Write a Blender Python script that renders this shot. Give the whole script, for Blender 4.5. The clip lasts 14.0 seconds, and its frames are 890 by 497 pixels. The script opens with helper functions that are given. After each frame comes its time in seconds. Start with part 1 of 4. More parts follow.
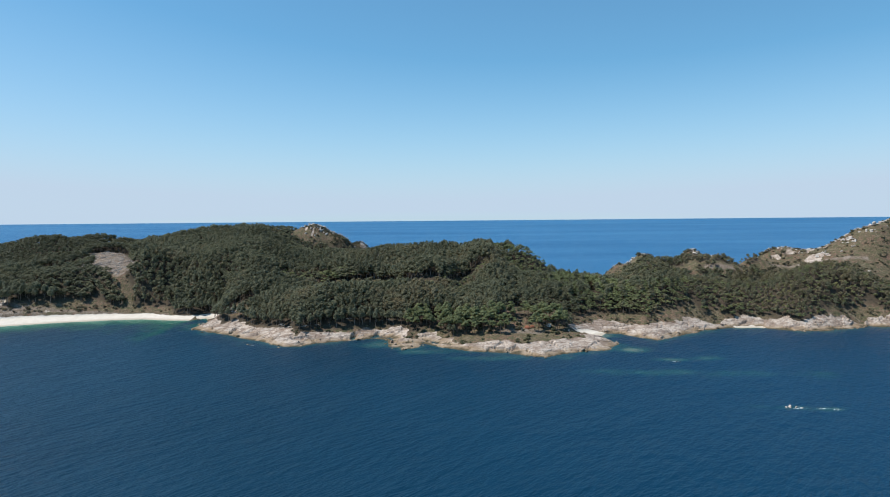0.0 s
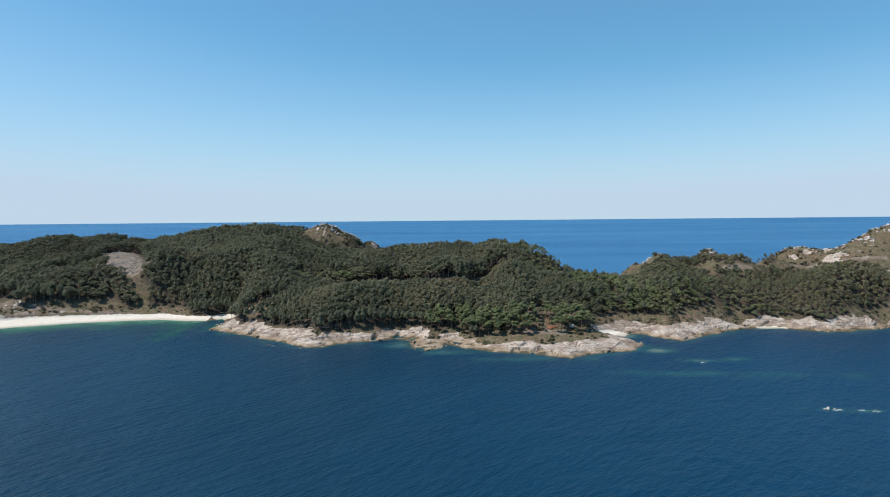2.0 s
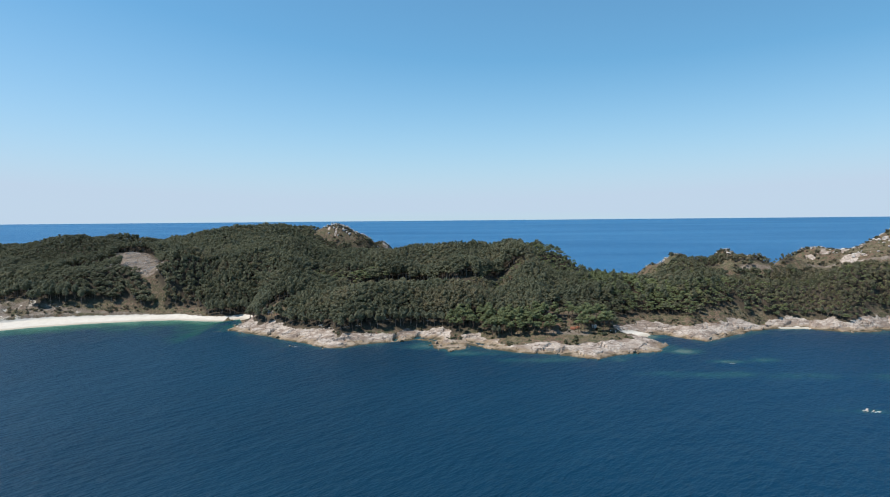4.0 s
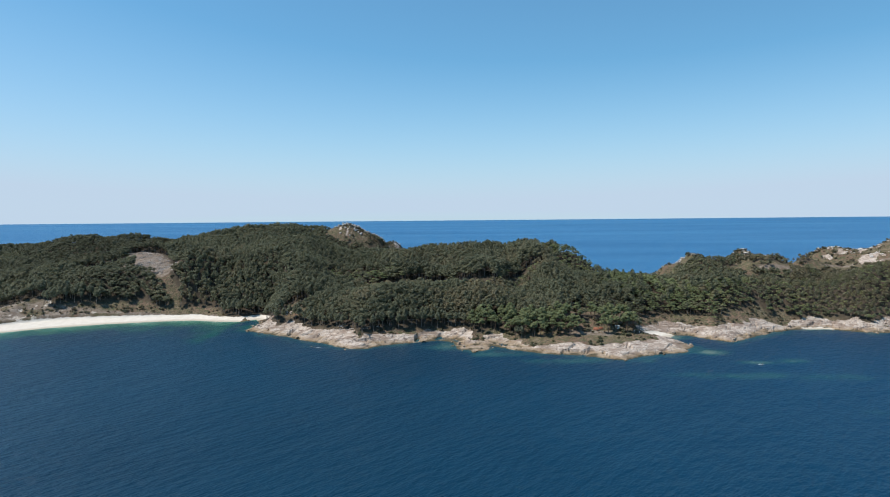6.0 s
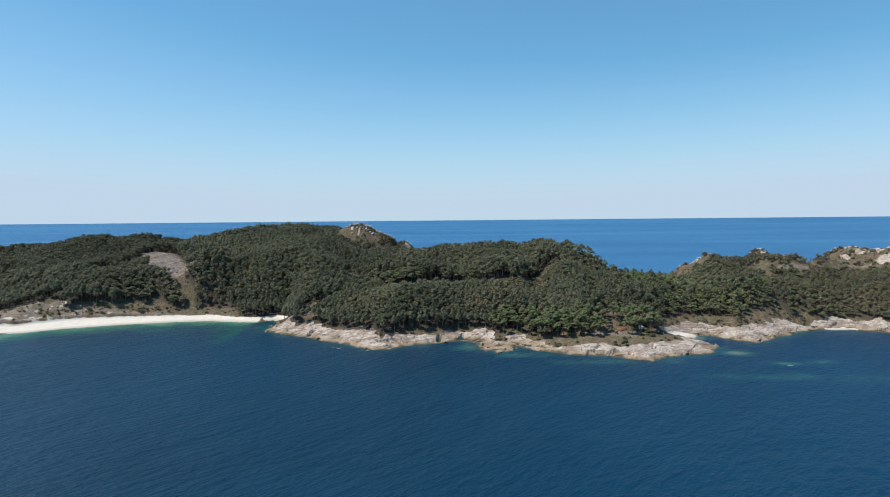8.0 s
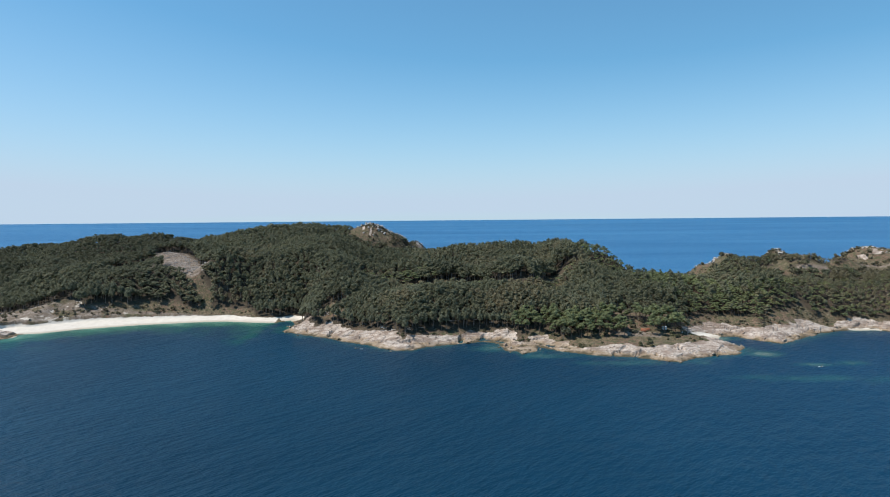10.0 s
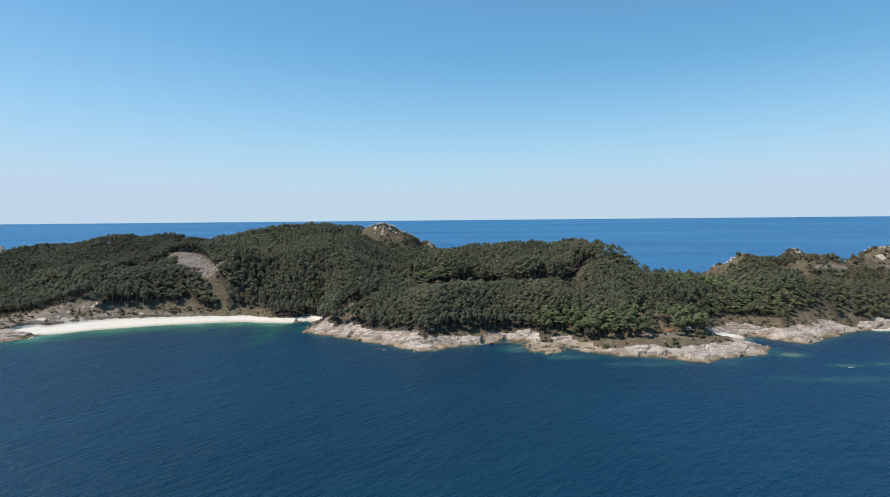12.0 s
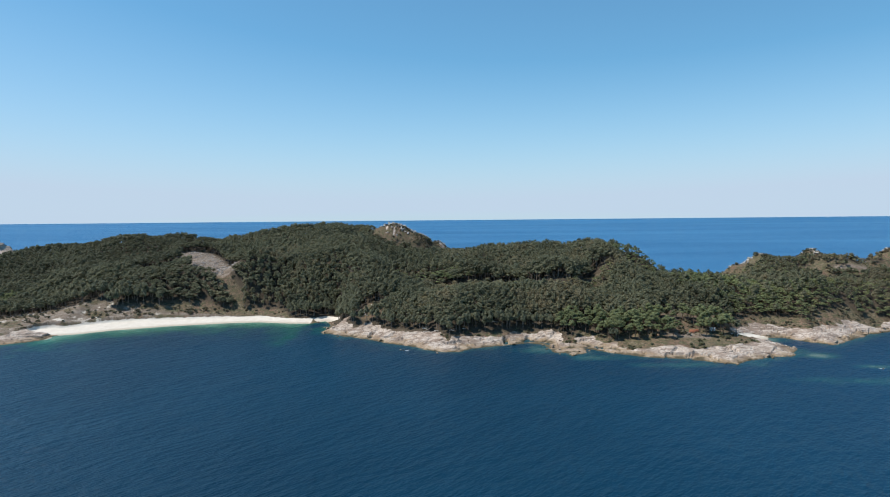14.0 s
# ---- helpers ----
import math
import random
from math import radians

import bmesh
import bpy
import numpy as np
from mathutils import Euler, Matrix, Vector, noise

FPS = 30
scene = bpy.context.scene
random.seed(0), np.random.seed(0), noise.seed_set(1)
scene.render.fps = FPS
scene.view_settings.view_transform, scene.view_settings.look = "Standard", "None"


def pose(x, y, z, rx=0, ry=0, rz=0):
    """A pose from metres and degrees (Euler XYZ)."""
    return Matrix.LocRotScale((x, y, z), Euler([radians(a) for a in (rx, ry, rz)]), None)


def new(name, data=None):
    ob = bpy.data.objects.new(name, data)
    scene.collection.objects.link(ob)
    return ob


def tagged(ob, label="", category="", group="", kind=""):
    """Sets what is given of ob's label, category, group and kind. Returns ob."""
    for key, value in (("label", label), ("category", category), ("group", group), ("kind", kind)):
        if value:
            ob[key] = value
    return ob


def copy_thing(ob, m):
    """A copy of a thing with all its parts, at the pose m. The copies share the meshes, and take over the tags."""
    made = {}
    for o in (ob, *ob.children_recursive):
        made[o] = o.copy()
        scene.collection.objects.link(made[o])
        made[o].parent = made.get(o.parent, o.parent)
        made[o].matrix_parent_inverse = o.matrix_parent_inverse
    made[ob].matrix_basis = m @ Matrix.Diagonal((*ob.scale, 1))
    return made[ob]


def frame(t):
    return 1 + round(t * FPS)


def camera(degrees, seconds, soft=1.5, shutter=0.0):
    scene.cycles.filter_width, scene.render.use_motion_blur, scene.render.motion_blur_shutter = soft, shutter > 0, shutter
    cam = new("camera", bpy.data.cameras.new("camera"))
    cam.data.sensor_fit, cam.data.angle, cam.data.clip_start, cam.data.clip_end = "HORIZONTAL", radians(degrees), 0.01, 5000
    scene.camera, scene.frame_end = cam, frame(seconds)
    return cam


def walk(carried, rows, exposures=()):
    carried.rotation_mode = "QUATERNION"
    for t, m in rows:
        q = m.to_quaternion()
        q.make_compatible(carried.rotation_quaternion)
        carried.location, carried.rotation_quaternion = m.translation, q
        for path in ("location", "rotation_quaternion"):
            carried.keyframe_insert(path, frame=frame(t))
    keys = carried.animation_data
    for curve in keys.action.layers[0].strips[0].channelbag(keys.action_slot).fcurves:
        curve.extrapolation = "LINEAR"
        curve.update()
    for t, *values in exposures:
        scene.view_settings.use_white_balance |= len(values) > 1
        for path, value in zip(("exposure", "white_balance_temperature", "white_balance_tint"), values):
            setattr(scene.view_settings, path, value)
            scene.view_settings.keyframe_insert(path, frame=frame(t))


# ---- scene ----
# ------------------------------------------------------------------ camera and its flight
cam = camera(73.0, 14.0, soft=1.0)
EYE, SIDE, AHEAD, SINK = 96.5, -8.0, 1.70, -0.036


def flight(t):
    s = t / 14.0
    return pose(SIDE * t - 0.0075 * t * (14 - t), AHEAD * t, EYE + SINK * t, 90 - 3.750 - 0.0415 * s, 0.510 + 0.018 * s, 0.008 * s)


walk(cam, [(0.5 * i, flight(0.5 * i)) for i in range(29)])

# ------------------------------------------------------------------ sky, sun, exposure
SUN_HEIGHT, SUN_SIDE = 57.0, 2.0       # degrees above the horizon; turned from due left, towards the eye, or away from it (minus)
world = bpy.data.worlds.new("sky")
scene.world = world
world.use_nodes = True
wn, wl = world.node_tree.nodes, world.node_tree.links
sky = wn.new("ShaderNodeTexSky")
sky.sky_type, sky.sun_disc = "NISHITA", False
sky.sun_elevation, sky.sun_rotation = radians(SUN_HEIGHT), radians(270 - SUN_SIDE)
sky.air_density, sky.dust_density, sky.ozone_density, sky.altitude = 0.9, 0.0, 5.0, 0
grey = wn.new("ShaderNodeRGBToBW")
wl.new(sky.outputs[0], grey.inputs[0])
veil = wn.new("ShaderNodeMapRange")          # the brightest, low part of the sky pales into sea haze
veil.inputs[1].default_value, veil.inputs[2].default_value, veil.inputs[4].default_value = 2.7, 6.8, 0.95
wl.new(grey.outputs[0], veil.inputs[0])
tint = wn.new("ShaderNodeMix")
tint.data_type, tint.blend_type = "RGBA", "MULTIPLY"
tint.inputs[0].default_value, tint.inputs[7].default_value = 1.0, (0.83, 1.41, 1.56, 1)
haze = wn.new("ShaderNodeMix")
haze.data_type = "RGBA"
haze.inputs[7].default_value = (3.85, 4.72, 5.85, 1)
soft_sky = wn.new("ShaderNodeGamma")         # sea air evens out the blue
soft_sky.inputs[1].default_value = 0.75
wl.new(sky.outputs[0], soft_sky.inputs[0])
wl.new(soft_sky.outputs[0], tint.inputs[6])
wl.new(veil.outputs[0], haze.inputs[0])
wl.new(tint.outputs[2], haze.inputs[6])
wl.new(haze.outputs[2], wn["Background"].inputs[0])
wn["Background"].inputs[1].default_value = 0.121
sun_data = bpy.data.lights.new("sun", "SUN")
sun_data.energy, sun_data.angle, sun_data.color = 4.4, radians(0.53), (1.0, 0.95, 0.88)
sun = new("sun", sun_data)
a, e = radians(SUN_SIDE), radians(SUN_HEIGHT)
to_sun = Vector((-math.cos(a) * math.cos(e), -math.sin(a) * math.cos(e), math.sin(e)))
sun.rotation_euler = to_sun.to_track_quat("Z", "Y").to_euler()
sun.location = to_sun * 600
scene.view_settings.exposure = 0.2


# ------------------------------------------------------------------ materials
class Mat:
    """A node material with short hands for the usual nodes."""

    def __init__(self, name, rough=0.9, spec=0.3):
        self.m = bpy.data.materials.new(name)
        self.m.use_nodes = True
        self.n, self.l = self.m.node_tree.nodes, self.m.node_tree.links
        self.b = self.n["Principled BSDF"]
        self.b.inputs["Roughness"].default_value = rough
        self.b.inputs["Specular IOR Level"].default_value = spec
        self.geo = self.n.new("ShaderNodeNewGeometry")
        self.tc = self.n.new("ShaderNodeTexCoord")

    def put(self, socket, value):
        if hasattr(value, "is_output"):
            self.l.new(value, socket)
        elif isinstance(value, tuple) and len(value) == 3 and socket.type == "RGBA":
            socket.default_value = (*value, 1)
        else:
            socket.default_value = value

    def scaled(self, vector, s):
        k = self.n.new("ShaderNodeMapping")
        self.l.new(vector, k.inputs[0])
        k.inputs["Scale"].default_value = s
        return k.outputs[0]

    def noise(self, scale, detail=4, vector=None, rough=0.6):
        k = self.n.new("ShaderNodeTexNoise")
        self.l.new(vector or self.geo.outputs["Position"], k.inputs["Vector"])
        k.inputs["Scale"].default_value, k.inputs["Detail"].default_value = scale, detail
        k.inputs["Roughness"].default_value = rough
        return k.outputs["Fac"]

    def cells(self, scale, vector=None, feature="F1", out="Distance"):
        k = self.n.new("ShaderNodeTexVoronoi")
        k.feature = feature
        self.l.new(vector or self.geo.outputs["Position"], k.inputs["Vector"])
        k.inputs["Scale"].default_value = scale
        return k.outputs[out]

    def span(self, v, lo, hi, to_lo=0.0, to_hi=1.0):
        k = self.n.new("ShaderNodeMapRange")
        self.put(k.inputs[0], v)
        for i, x in enumerate((lo, hi, to_lo, to_hi)):
            k.inputs[i + 1].default_value = x
        return k.outputs[0]

    def math(self, op, a, b=0.0):
        k = self.n.new("ShaderNodeMath")
        k.operation = op
        self.put(k.inputs[0], a)
        self.put(k.inputs[1], b)
        return k.outputs[0]

    def mix(self, f, a, b, mode="MIX"):
        k = self.n.new("ShaderNodeMix")
        k.data_type, k.blend_type = "RGBA", mode
        self.put(k.inputs[0], f)
        self.put(k.inputs[6], a)
        self.put(k.inputs[7], b)
        return k.outputs[2]

    def attr(self, name, out="Fac"):
        k = self.n.new("ShaderNodeAttribute")
        k.attribute_name = name
        return k.outputs[out]

    def split(self, v, kind="ShaderNodeSeparateColor"):
        k = self.n.new(kind)
        self.l.new(v, k.inputs[0])
        return k.outputs

    def bump(self, height, strength, distance):
        k = self.n.new("ShaderNodeBump")
        k.inputs["Strength"].default_value, k.inputs["Distance"].default_value = strength, distance
        self.l.new(height, k.inputs["Height"])
        self.l.new(k.outputs[0], self.b.inputs["Normal"])

    def colour(self, c):
        self.put(self.b.inputs["Base Color"], c)
        return self.m


def granite_colour(k):
    """Pale pinkish granite with cracks, lichen and, down by the tide, an ochre and then a dark band."""
    big, fine = k.noise(0.09, 5), k.noise(0.9, 6)
    streaks = k.noise(0.35, 5, k.scaled(k.geo.outputs["Position"], (0.35, 1.0, 2.5)))
    c = k.mix(k.span(k.math("ADD", big, k.span(streaks, 0.3, 0.7, -0.15, 0.15)), 0.38, 0.62), (0.25, 0.19, 0.15), (0.50, 0.425, 0.36))
    c = k.mix(k.span(fine, 0.48, 0.72), c, (0.19, 0.14, 0.105))
    bend = k.n.new("ShaderNodeVectorMath")
    bend.operation = "ADD"
    k.l.new(k.scaled(k.geo.outputs["Position"], (0.55, 1, 3.0)), bend.inputs[0])
    k.l.new(k.noise(0.12, 4), bend.inputs[1])
    bend.inputs[1].default_value = (0, 0, 0)
    lines = k.cells(0.16, bend.outputs[0], "DISTANCE_TO_EDGE")
    c = k.mix(k.math("MULTIPLY", k.span(lines, 0.0, 0.05, 0.9, 0.0), k.span(k.noise(0.07, 2), 0.4, 0.6)), c, (0.12, 0.09, 0.07))
    z = k.split(k.geo.outputs["Position"], "ShaderNodeSeparateXYZ")[2]
    z = k.math("ADD", z, k.span(k.noise(0.13, 4), 0.3, 0.7, -0.9, 0.9))
    c = k.mix(k.math("MULTIPLY", k.span(z, 1.1, 2.4, 0.7, 0.0), k.span(streaks, 0.35, 0.6, 0.35, 1.0)), c, (0.25, 0.17, 0.085))
    c = k.mix(k.span(z, 0.1, 0.9, 0.9, 0.0), c, (0.06, 0.052, 0.03))
    return c, fine, lines


def make_granite():
    k = Mat("granite", 0.85)
    c, fine, lines = granite_colour(k)
    k.bump(k.math("ADD", fine, k.span(lines, 0, 0.1)), 0.6, 0.5)
    return k.colour(c)


def make_terrain():
    k = Mat("island_ground", 0.95, 0.2)
    cover = k.split(k.attr("cover", "Color"))
    rock, sand, heath = cover[0], cover[1], cover[2]
    bare = k.attr("bare")
    big, mid, fine = k.noise(0.035, 4), k.noise(0.22, 5), k.noise(1.3, 5)
    floor = k.mix(k.span(mid, 0.35, 0.65), (0.045, 0.036, 0.025), (0.080, 0.062, 0.043))
    scrub = k.mix(k.span(big, 0.4, 0.6), (0.190, 0.115, 0.082), (0.160, 0.125, 0.076))
    scrub = k.mix(k.span(k.noise(0.3, 5), 0.47, 0.58), scrub, (0.090, 0.094, 0.045))
    scrub = k.mix(k.span(mid, 0.55, 0.66), scrub, (0.21, 0.17, 0.115))
    scrub = k.mix(k.span(k.noise(0.6, 4), 0.5, 0.64), scrub, (0.088, 0.075, 0.046))
    scrub = k.mix(k.span(fine, 0.46, 0.62), scrub, (0.062, 0.052, 0.032))
    c = k.mix(heath, floor, scrub)
    dirt = k.mix(k.span(mid, 0.4, 0.62), (0.17, 0.13, 0.10), (0.27, 0.225, 0.185))
    dirt = k.mix(k.span(fine, 0.5, 0.7), dirt, (0.13, 0.095, 0.07))
    dirt = k.mix(k.span(k.noise(0.45, 5), 0.54, 0.64), dirt, (0.085, 0.070, 0.045))
    c = k.mix(bare, c, dirt)
    dune = k.mix(k.span(mid, 0.35, 0.7), (0.66, 0.60, 0.52), (0.58, 0.52, 0.44))
    z = k.split(k.geo.outputs["Position"], "ShaderNodeSeparateXYZ")[2]
    dune = k.mix(k.span(z, 0.15, 0.7, 0.65, 0.0), dune, (0.34, 0.29, 0.21))
    c = k.mix(k.span(k.math("ADD", sand, k.span(mid, 0.3, 0.7, -0.16, 0.16)), 0.42, 0.58), c, dune)
    stone, grain, lines = granite_colour(k)
    c = k.mix(k.span(k.math("ADD", rock, k.span(mid, 0.3, 0.7, -0.3, 0.3)), 0.42, 0.58), c, stone)
    k.bump(k.math("ADD", fine, mid), 0.5, 0.5)
    return k.colour(c)


def make_water():
    k = Mat("sea_water", 0.40, 0.44)
    k.b.inputs["IOR"].default_value = 1.35
    shallow, weed = k.attr("shallow"), k.noise(0.045, 4)
    patch = k.noise(0.006, 3)
    deep = k.mix(k.span(patch, 0.35, 0.65), (0.0008, 0.0225, 0.047), (0.0012, 0.0300, 0.061))
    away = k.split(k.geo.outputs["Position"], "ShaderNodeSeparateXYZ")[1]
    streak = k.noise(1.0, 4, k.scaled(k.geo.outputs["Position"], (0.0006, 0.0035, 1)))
    far_sheen = k.mix(k.span(streak, 0.35, 0.65), (0.009, 0.095, 0.225), (0.016, 0.125, 0.275))
    deep = k.mix(k.span(away, 620, 900), deep, far_sheen)     # open sea beyond the island: reflected blue sky put into the colour
    across = k.split(k.geo.outputs["Position"], "ShaderNodeSeparateXYZ")[0]
    deep = k.mix(k.math("MULTIPLY", k.span(across, -80, 200), k.span(away, 620, 500)), deep, (0.0010, 0.0315, 0.072))     # bluer and brighter towards +x: sky reflection painted into the water colour
    f = k.math("ADD", shallow, k.span(weed, 0.3, 0.7, -0.24, 0.2))
    f = k.math("ADD", f, k.span(k.noise(0.25, 3), 0.3, 0.7, -0.08, 0.08))
    sandy = k.attr("sandy")
    c = k.mix(k.span(f, 0.2, 0.62), deep, k.mix(sandy, (0.012, 0.066, 0.079), (0.006, 0.078, 0.056)))
    c = k.mix(k.span(f, 0.62, 0.95), c, k.mix(sandy, (0.090, 0.145, 0.128), (0.065, 0.18, 0.13)))
    c = k.mix(k.span(f, 0.95, 1.2), c, (0.18, 0.18, 0.12))
    turned = k.n.new("ShaderNodeMapping")
    k.l.new(k.geo.outputs["Position"], turned.inputs[0])
    turned.inputs["Rotation"].default_value = (0, 0, radians(-42))
    pos = k.scaled(turned.outputs[0], (0.5, 1.35, 1))
    waves = k.math("ADD", k.noise(0.24, 3, pos, 0.5), k.math("MULTIPLY", k.noise(0.75, 2, pos, 0.5), 0.38))
    waves = k.math("ADD", waves, k.math("MULTIPLY", k.noise(0.03, 2, pos), 1.6))
    k.put(k.b.inputs["Roughness"], k.span(streak, 0.3, 0.7, 0.41, 0.33))
    k.bump(waves, 1.0, 1.55)
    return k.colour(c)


def let_through(k, c):
    """Leaves let some of the light through."""
    thin, both = k.n.new("ShaderNodeBsdfTranslucent"), k.n.new("ShaderNodeMixShader")
    k.l.new(c, thin.inputs[0])
    both.inputs[0].default_value = 0.42
    k.l.new(k.b.outputs[0], both.inputs[1])
    k.l.new(thin.outputs[0], both.inputs[2])
    k.l.new(both.outputs[0], k.n["Material Output"].inputs[0])


def make_leaf(name, dark, light, dry):
    k = Mat(name, 0.7, 0.4)
    tone = k.attr("tone")
    c = k.mix(k.geo.outputs["Random Per Island"], dark, light)
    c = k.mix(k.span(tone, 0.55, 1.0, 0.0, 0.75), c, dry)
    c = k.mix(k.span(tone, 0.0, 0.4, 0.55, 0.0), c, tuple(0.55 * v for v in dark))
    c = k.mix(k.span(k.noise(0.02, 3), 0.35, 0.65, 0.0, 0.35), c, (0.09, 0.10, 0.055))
    let_through(k, c)
    return k.colour(c)


def make_single_leaf(name, dark, light):
    k = Mat(name, 0.7, 0.4)
    info = k.n.new("ShaderNodeObjectInfo")
    c = k.mix(k.geo.outputs["Random Per Island"], dark, light)
    c = k.mix(k.span(info.outputs["Random"], 0.0, 1.0, 0.0, 0.25), c, tuple(0.6 * v for v in dark))
    let_through(k, c)
    return k.colour(c)


def make_plain(name, one, two, scale=2.0, rough=0.9):
    k = Mat(name, rough, 0.25)
    return k.colour(k.mix(k.span(k.noise(scale, 5), 0.35, 0.65), one, two))


GRANITE, TERRAIN, WATER = make_granite(), make_terrain(), make_water()
PALE_GRANITE = make_plain("bleached_granite", (0.56, 0.51, 0.46), (0.36, 0.31, 0.27), 0.6)
EUC_LEAF = make_leaf("eucalyptus_foliage", (0.145, 0.148, 0.087), (0.237, 0.240, 0.142), (0.300, 0.242, 0.142))
PINE_LEAF = make_leaf("pine_foliage", (0.176, 0.204, 0.092), (0.301, 0.333, 0.152), (0.339, 0.327, 0.152))
SCRUB_LEAF = make_leaf("scrub_foliage", (0.101, 0.094, 0.057), (0.213, 0.188, 0.116), (0.241, 0.168, 0.116))
EUC_ONE = make_single_leaf("eucalyptus_leaves", (0.150, 0.158, 0.097), (0.264, 0.271, 0.168))
PINE_ONE = make_single_leaf("pine_needles", (0.175, 0.202, 0.093), (0.285, 0.313, 0.147))
SCRUB_ONE = make_single_leaf("scrub_leaves", (0.085, 0.090, 0.048), (0.185, 0.18, 0.095))
EUC_BARK = make_plain("eucalyptus_bark", (0.26, 0.22, 0.19), (0.14, 0.11, 0.09))
PINE_BARK = make_plain("pine_bark", (0.12, 0.08, 0.06), (0.20, 0.14, 0.10))
DEAD_WOOD = make_plain("weathered_wood", (0.50, 0.45, 0.41), (0.30, 0.26, 0.22))
FOAM = make_plain("sea_foam", (0.55, 0.59, 0.59), (0.36, 0.44, 0.44), 0.8)
CANVAS = make_plain("orange_canvas", (0.32, 0.13, 0.075), (0.25, 0.10, 0.06), 3)
WHITE = make_plain("white_paint", (0.78, 0.77, 0.74), (0.66, 0.65, 0.62), 3)


# ------------------------------------------------------------------ numbers that vary smoothly over the plan
def hashed(ix, iy, seed):
    h = (ix.astype(np.int64) * 374761393 + iy.astype(np.int64) * 668265263 + seed * 1442695041) & 0xFFFFFFFF
    h = ((h ^ (h >> 13)) * 1274126177) & 0xFFFFFFFF
    return ((h ^ (h >> 16)) & 0xFFFFFF) / float(0xFFFFFF)


def smooth(lo, hi, v):
    t = np.clip((v - lo) / (hi - lo), 0, 1)
    return t * t * (3 - 2 * t)


def rough(x, y, size, seed=0, octaves=3):
    """Value noise from 0 to 1, its largest features about size metres across."""
    total, weight, amp = 0.0, 0.0, 1.0
    for o in range(octaves):
        u, v = x / size, y / size
        iu, iv = np.floor(u), np.floor(v)
        fu, fv = u - iu, v - iv
        fu, fv = fu * fu * (3 - 2 * fu), fv * fv * (3 - 2 * fv)
        s = seed + 17 * o
        n = (hashed(iu, iv, s) * (1 - fu) + hashed(iu + 1, iv, s) * fu) * (1 - fv) + (hashed(iu, iv + 1, s) * (1 - fu) + hashed(iu + 1, iv + 1, s) * fu) * fv
        total, weight, amp, size = total + amp * n, weight + amp, amp * 0.5, size * 0.5
    return total / weight


def blocks(x, y, size, seed=0):
    """Broken slabs: each cell has a height and a tilt of its own; also the distance to the crack beside it."""
    u, v = x / size, y / size
    iu, iv = np.floor(u), np.floor(v)
    best, second, height = np.full(x.shape, 9.0), np.full(x.shape, 9.0), np.zeros(x.shape)
    for du in (-1, 0, 1):
        for dv in (-1, 0, 1):
            cu, cv = iu + du, iv + dv
            px, py = cu + hashed(cu, cv, seed + 1), cv + hashed(cu, cv, seed + 2)
            d = np.hypot(u - px, v - py)
            h = hashed(cu, cv, seed + 3) + (u - px) * (hashed(cu, cv, seed + 4) - 0.5) * 1.2 + (v - py) * (hashed(cu, cv, seed + 5) - 0.4) * 1.2
            near = d < best
            second = np.where(near, best, np.minimum(second, d))
            height = np.where(near, h, height)
            best = np.minimum(best, d)
    return height, second - best


# the waterline, from the cove with the beach along the headland to the bays beyond, and round the back
COVE = [(-1000, 520), (-760, 470), (-600, 440), (-500, 440), (-455, 448), (-436, 456), (-422, 464), (-413, 474), (-417, 486), (-404, 490), (-382, 505), (-342, 521), (-298, 532), (-273, 535), (-244, 528), (-226, 527), (-216, 537), (-208, 520), (-210, 489), (-190, 474), (-171, 465)]
HEADLAND = [(-153, 449), (-136, 437), (-116, 423), (-103, 421), (-93, 432), (-71, 440), (-54, 447), (-43, 440), (-40, 417), (-30, 410), (-20, 416), (-17, 429), (-2, 414), (13, 405), (36, 396), (64, 385), (73, 391), (94, 400), (110, 403), (121, 418), (119, 432), (116, 446), (122, 456), (133, 456)]
BAYS = [(142, 443), (154, 431), (176, 446), (201, 464), (224, 474), (250, 473), (269, 458), (290, 457), (317, 465), (338, 475), (350, 468), (400, 455), (480, 440), (620, 470), (1000, 500)]
BACK = [(1000, 950), (700, 930), (560, 880), (420, 800), (330, 745), (250, 735), (190, 770), (130, 800), (50, 830), (-40, 900), (-100, 950), (-300, 980), (-500, 900), (-650, 860), (-1000, 820)]
COAST = np.array(COVE + HEADLAND + BAYS + BACK, float)


def inland(x, y):
    """Metres inland from the waterline (seaward: minus)."""
    best, inside = np.full(x.shape, 1e9), np.zeros(x.shape, bool)
    for (ax, ay), (bx, by) in zip(COAST, np.roll(COAST, -1, 0)):
        dx, dy = bx - ax, by - ay
        t = np.clip(((x - ax) * dx + (y - ay) * dy) / (dx * dx + dy * dy), 0, 1)
        best = np.minimum(best, np.hypot(x - ax - t * dx, y - ay - t * dy))
        inside ^= ((ay > y) != (by > y)) & (x < ax + (y - ay) * dx / (dy if dy else 1e-9))
    return np.where(inside, best, -best)


def beside(x, y, *stops):
    """Distance to a line through stops (x, y)."""
    best = np.full(x.shape, 1e9)
    for (ax, ay), (bx, by) in zip(stops, stops[1:]):
        dx, dy = bx - ax, by - ay
        t = np.clip(((x - ax) * dx + (y - ay) * dy) / (dx * dx + dy * dy), 0, 1)
        best = np.minimum(best, np.hypot(x - ax - t * dx, y - ay - t * dy))
    return best


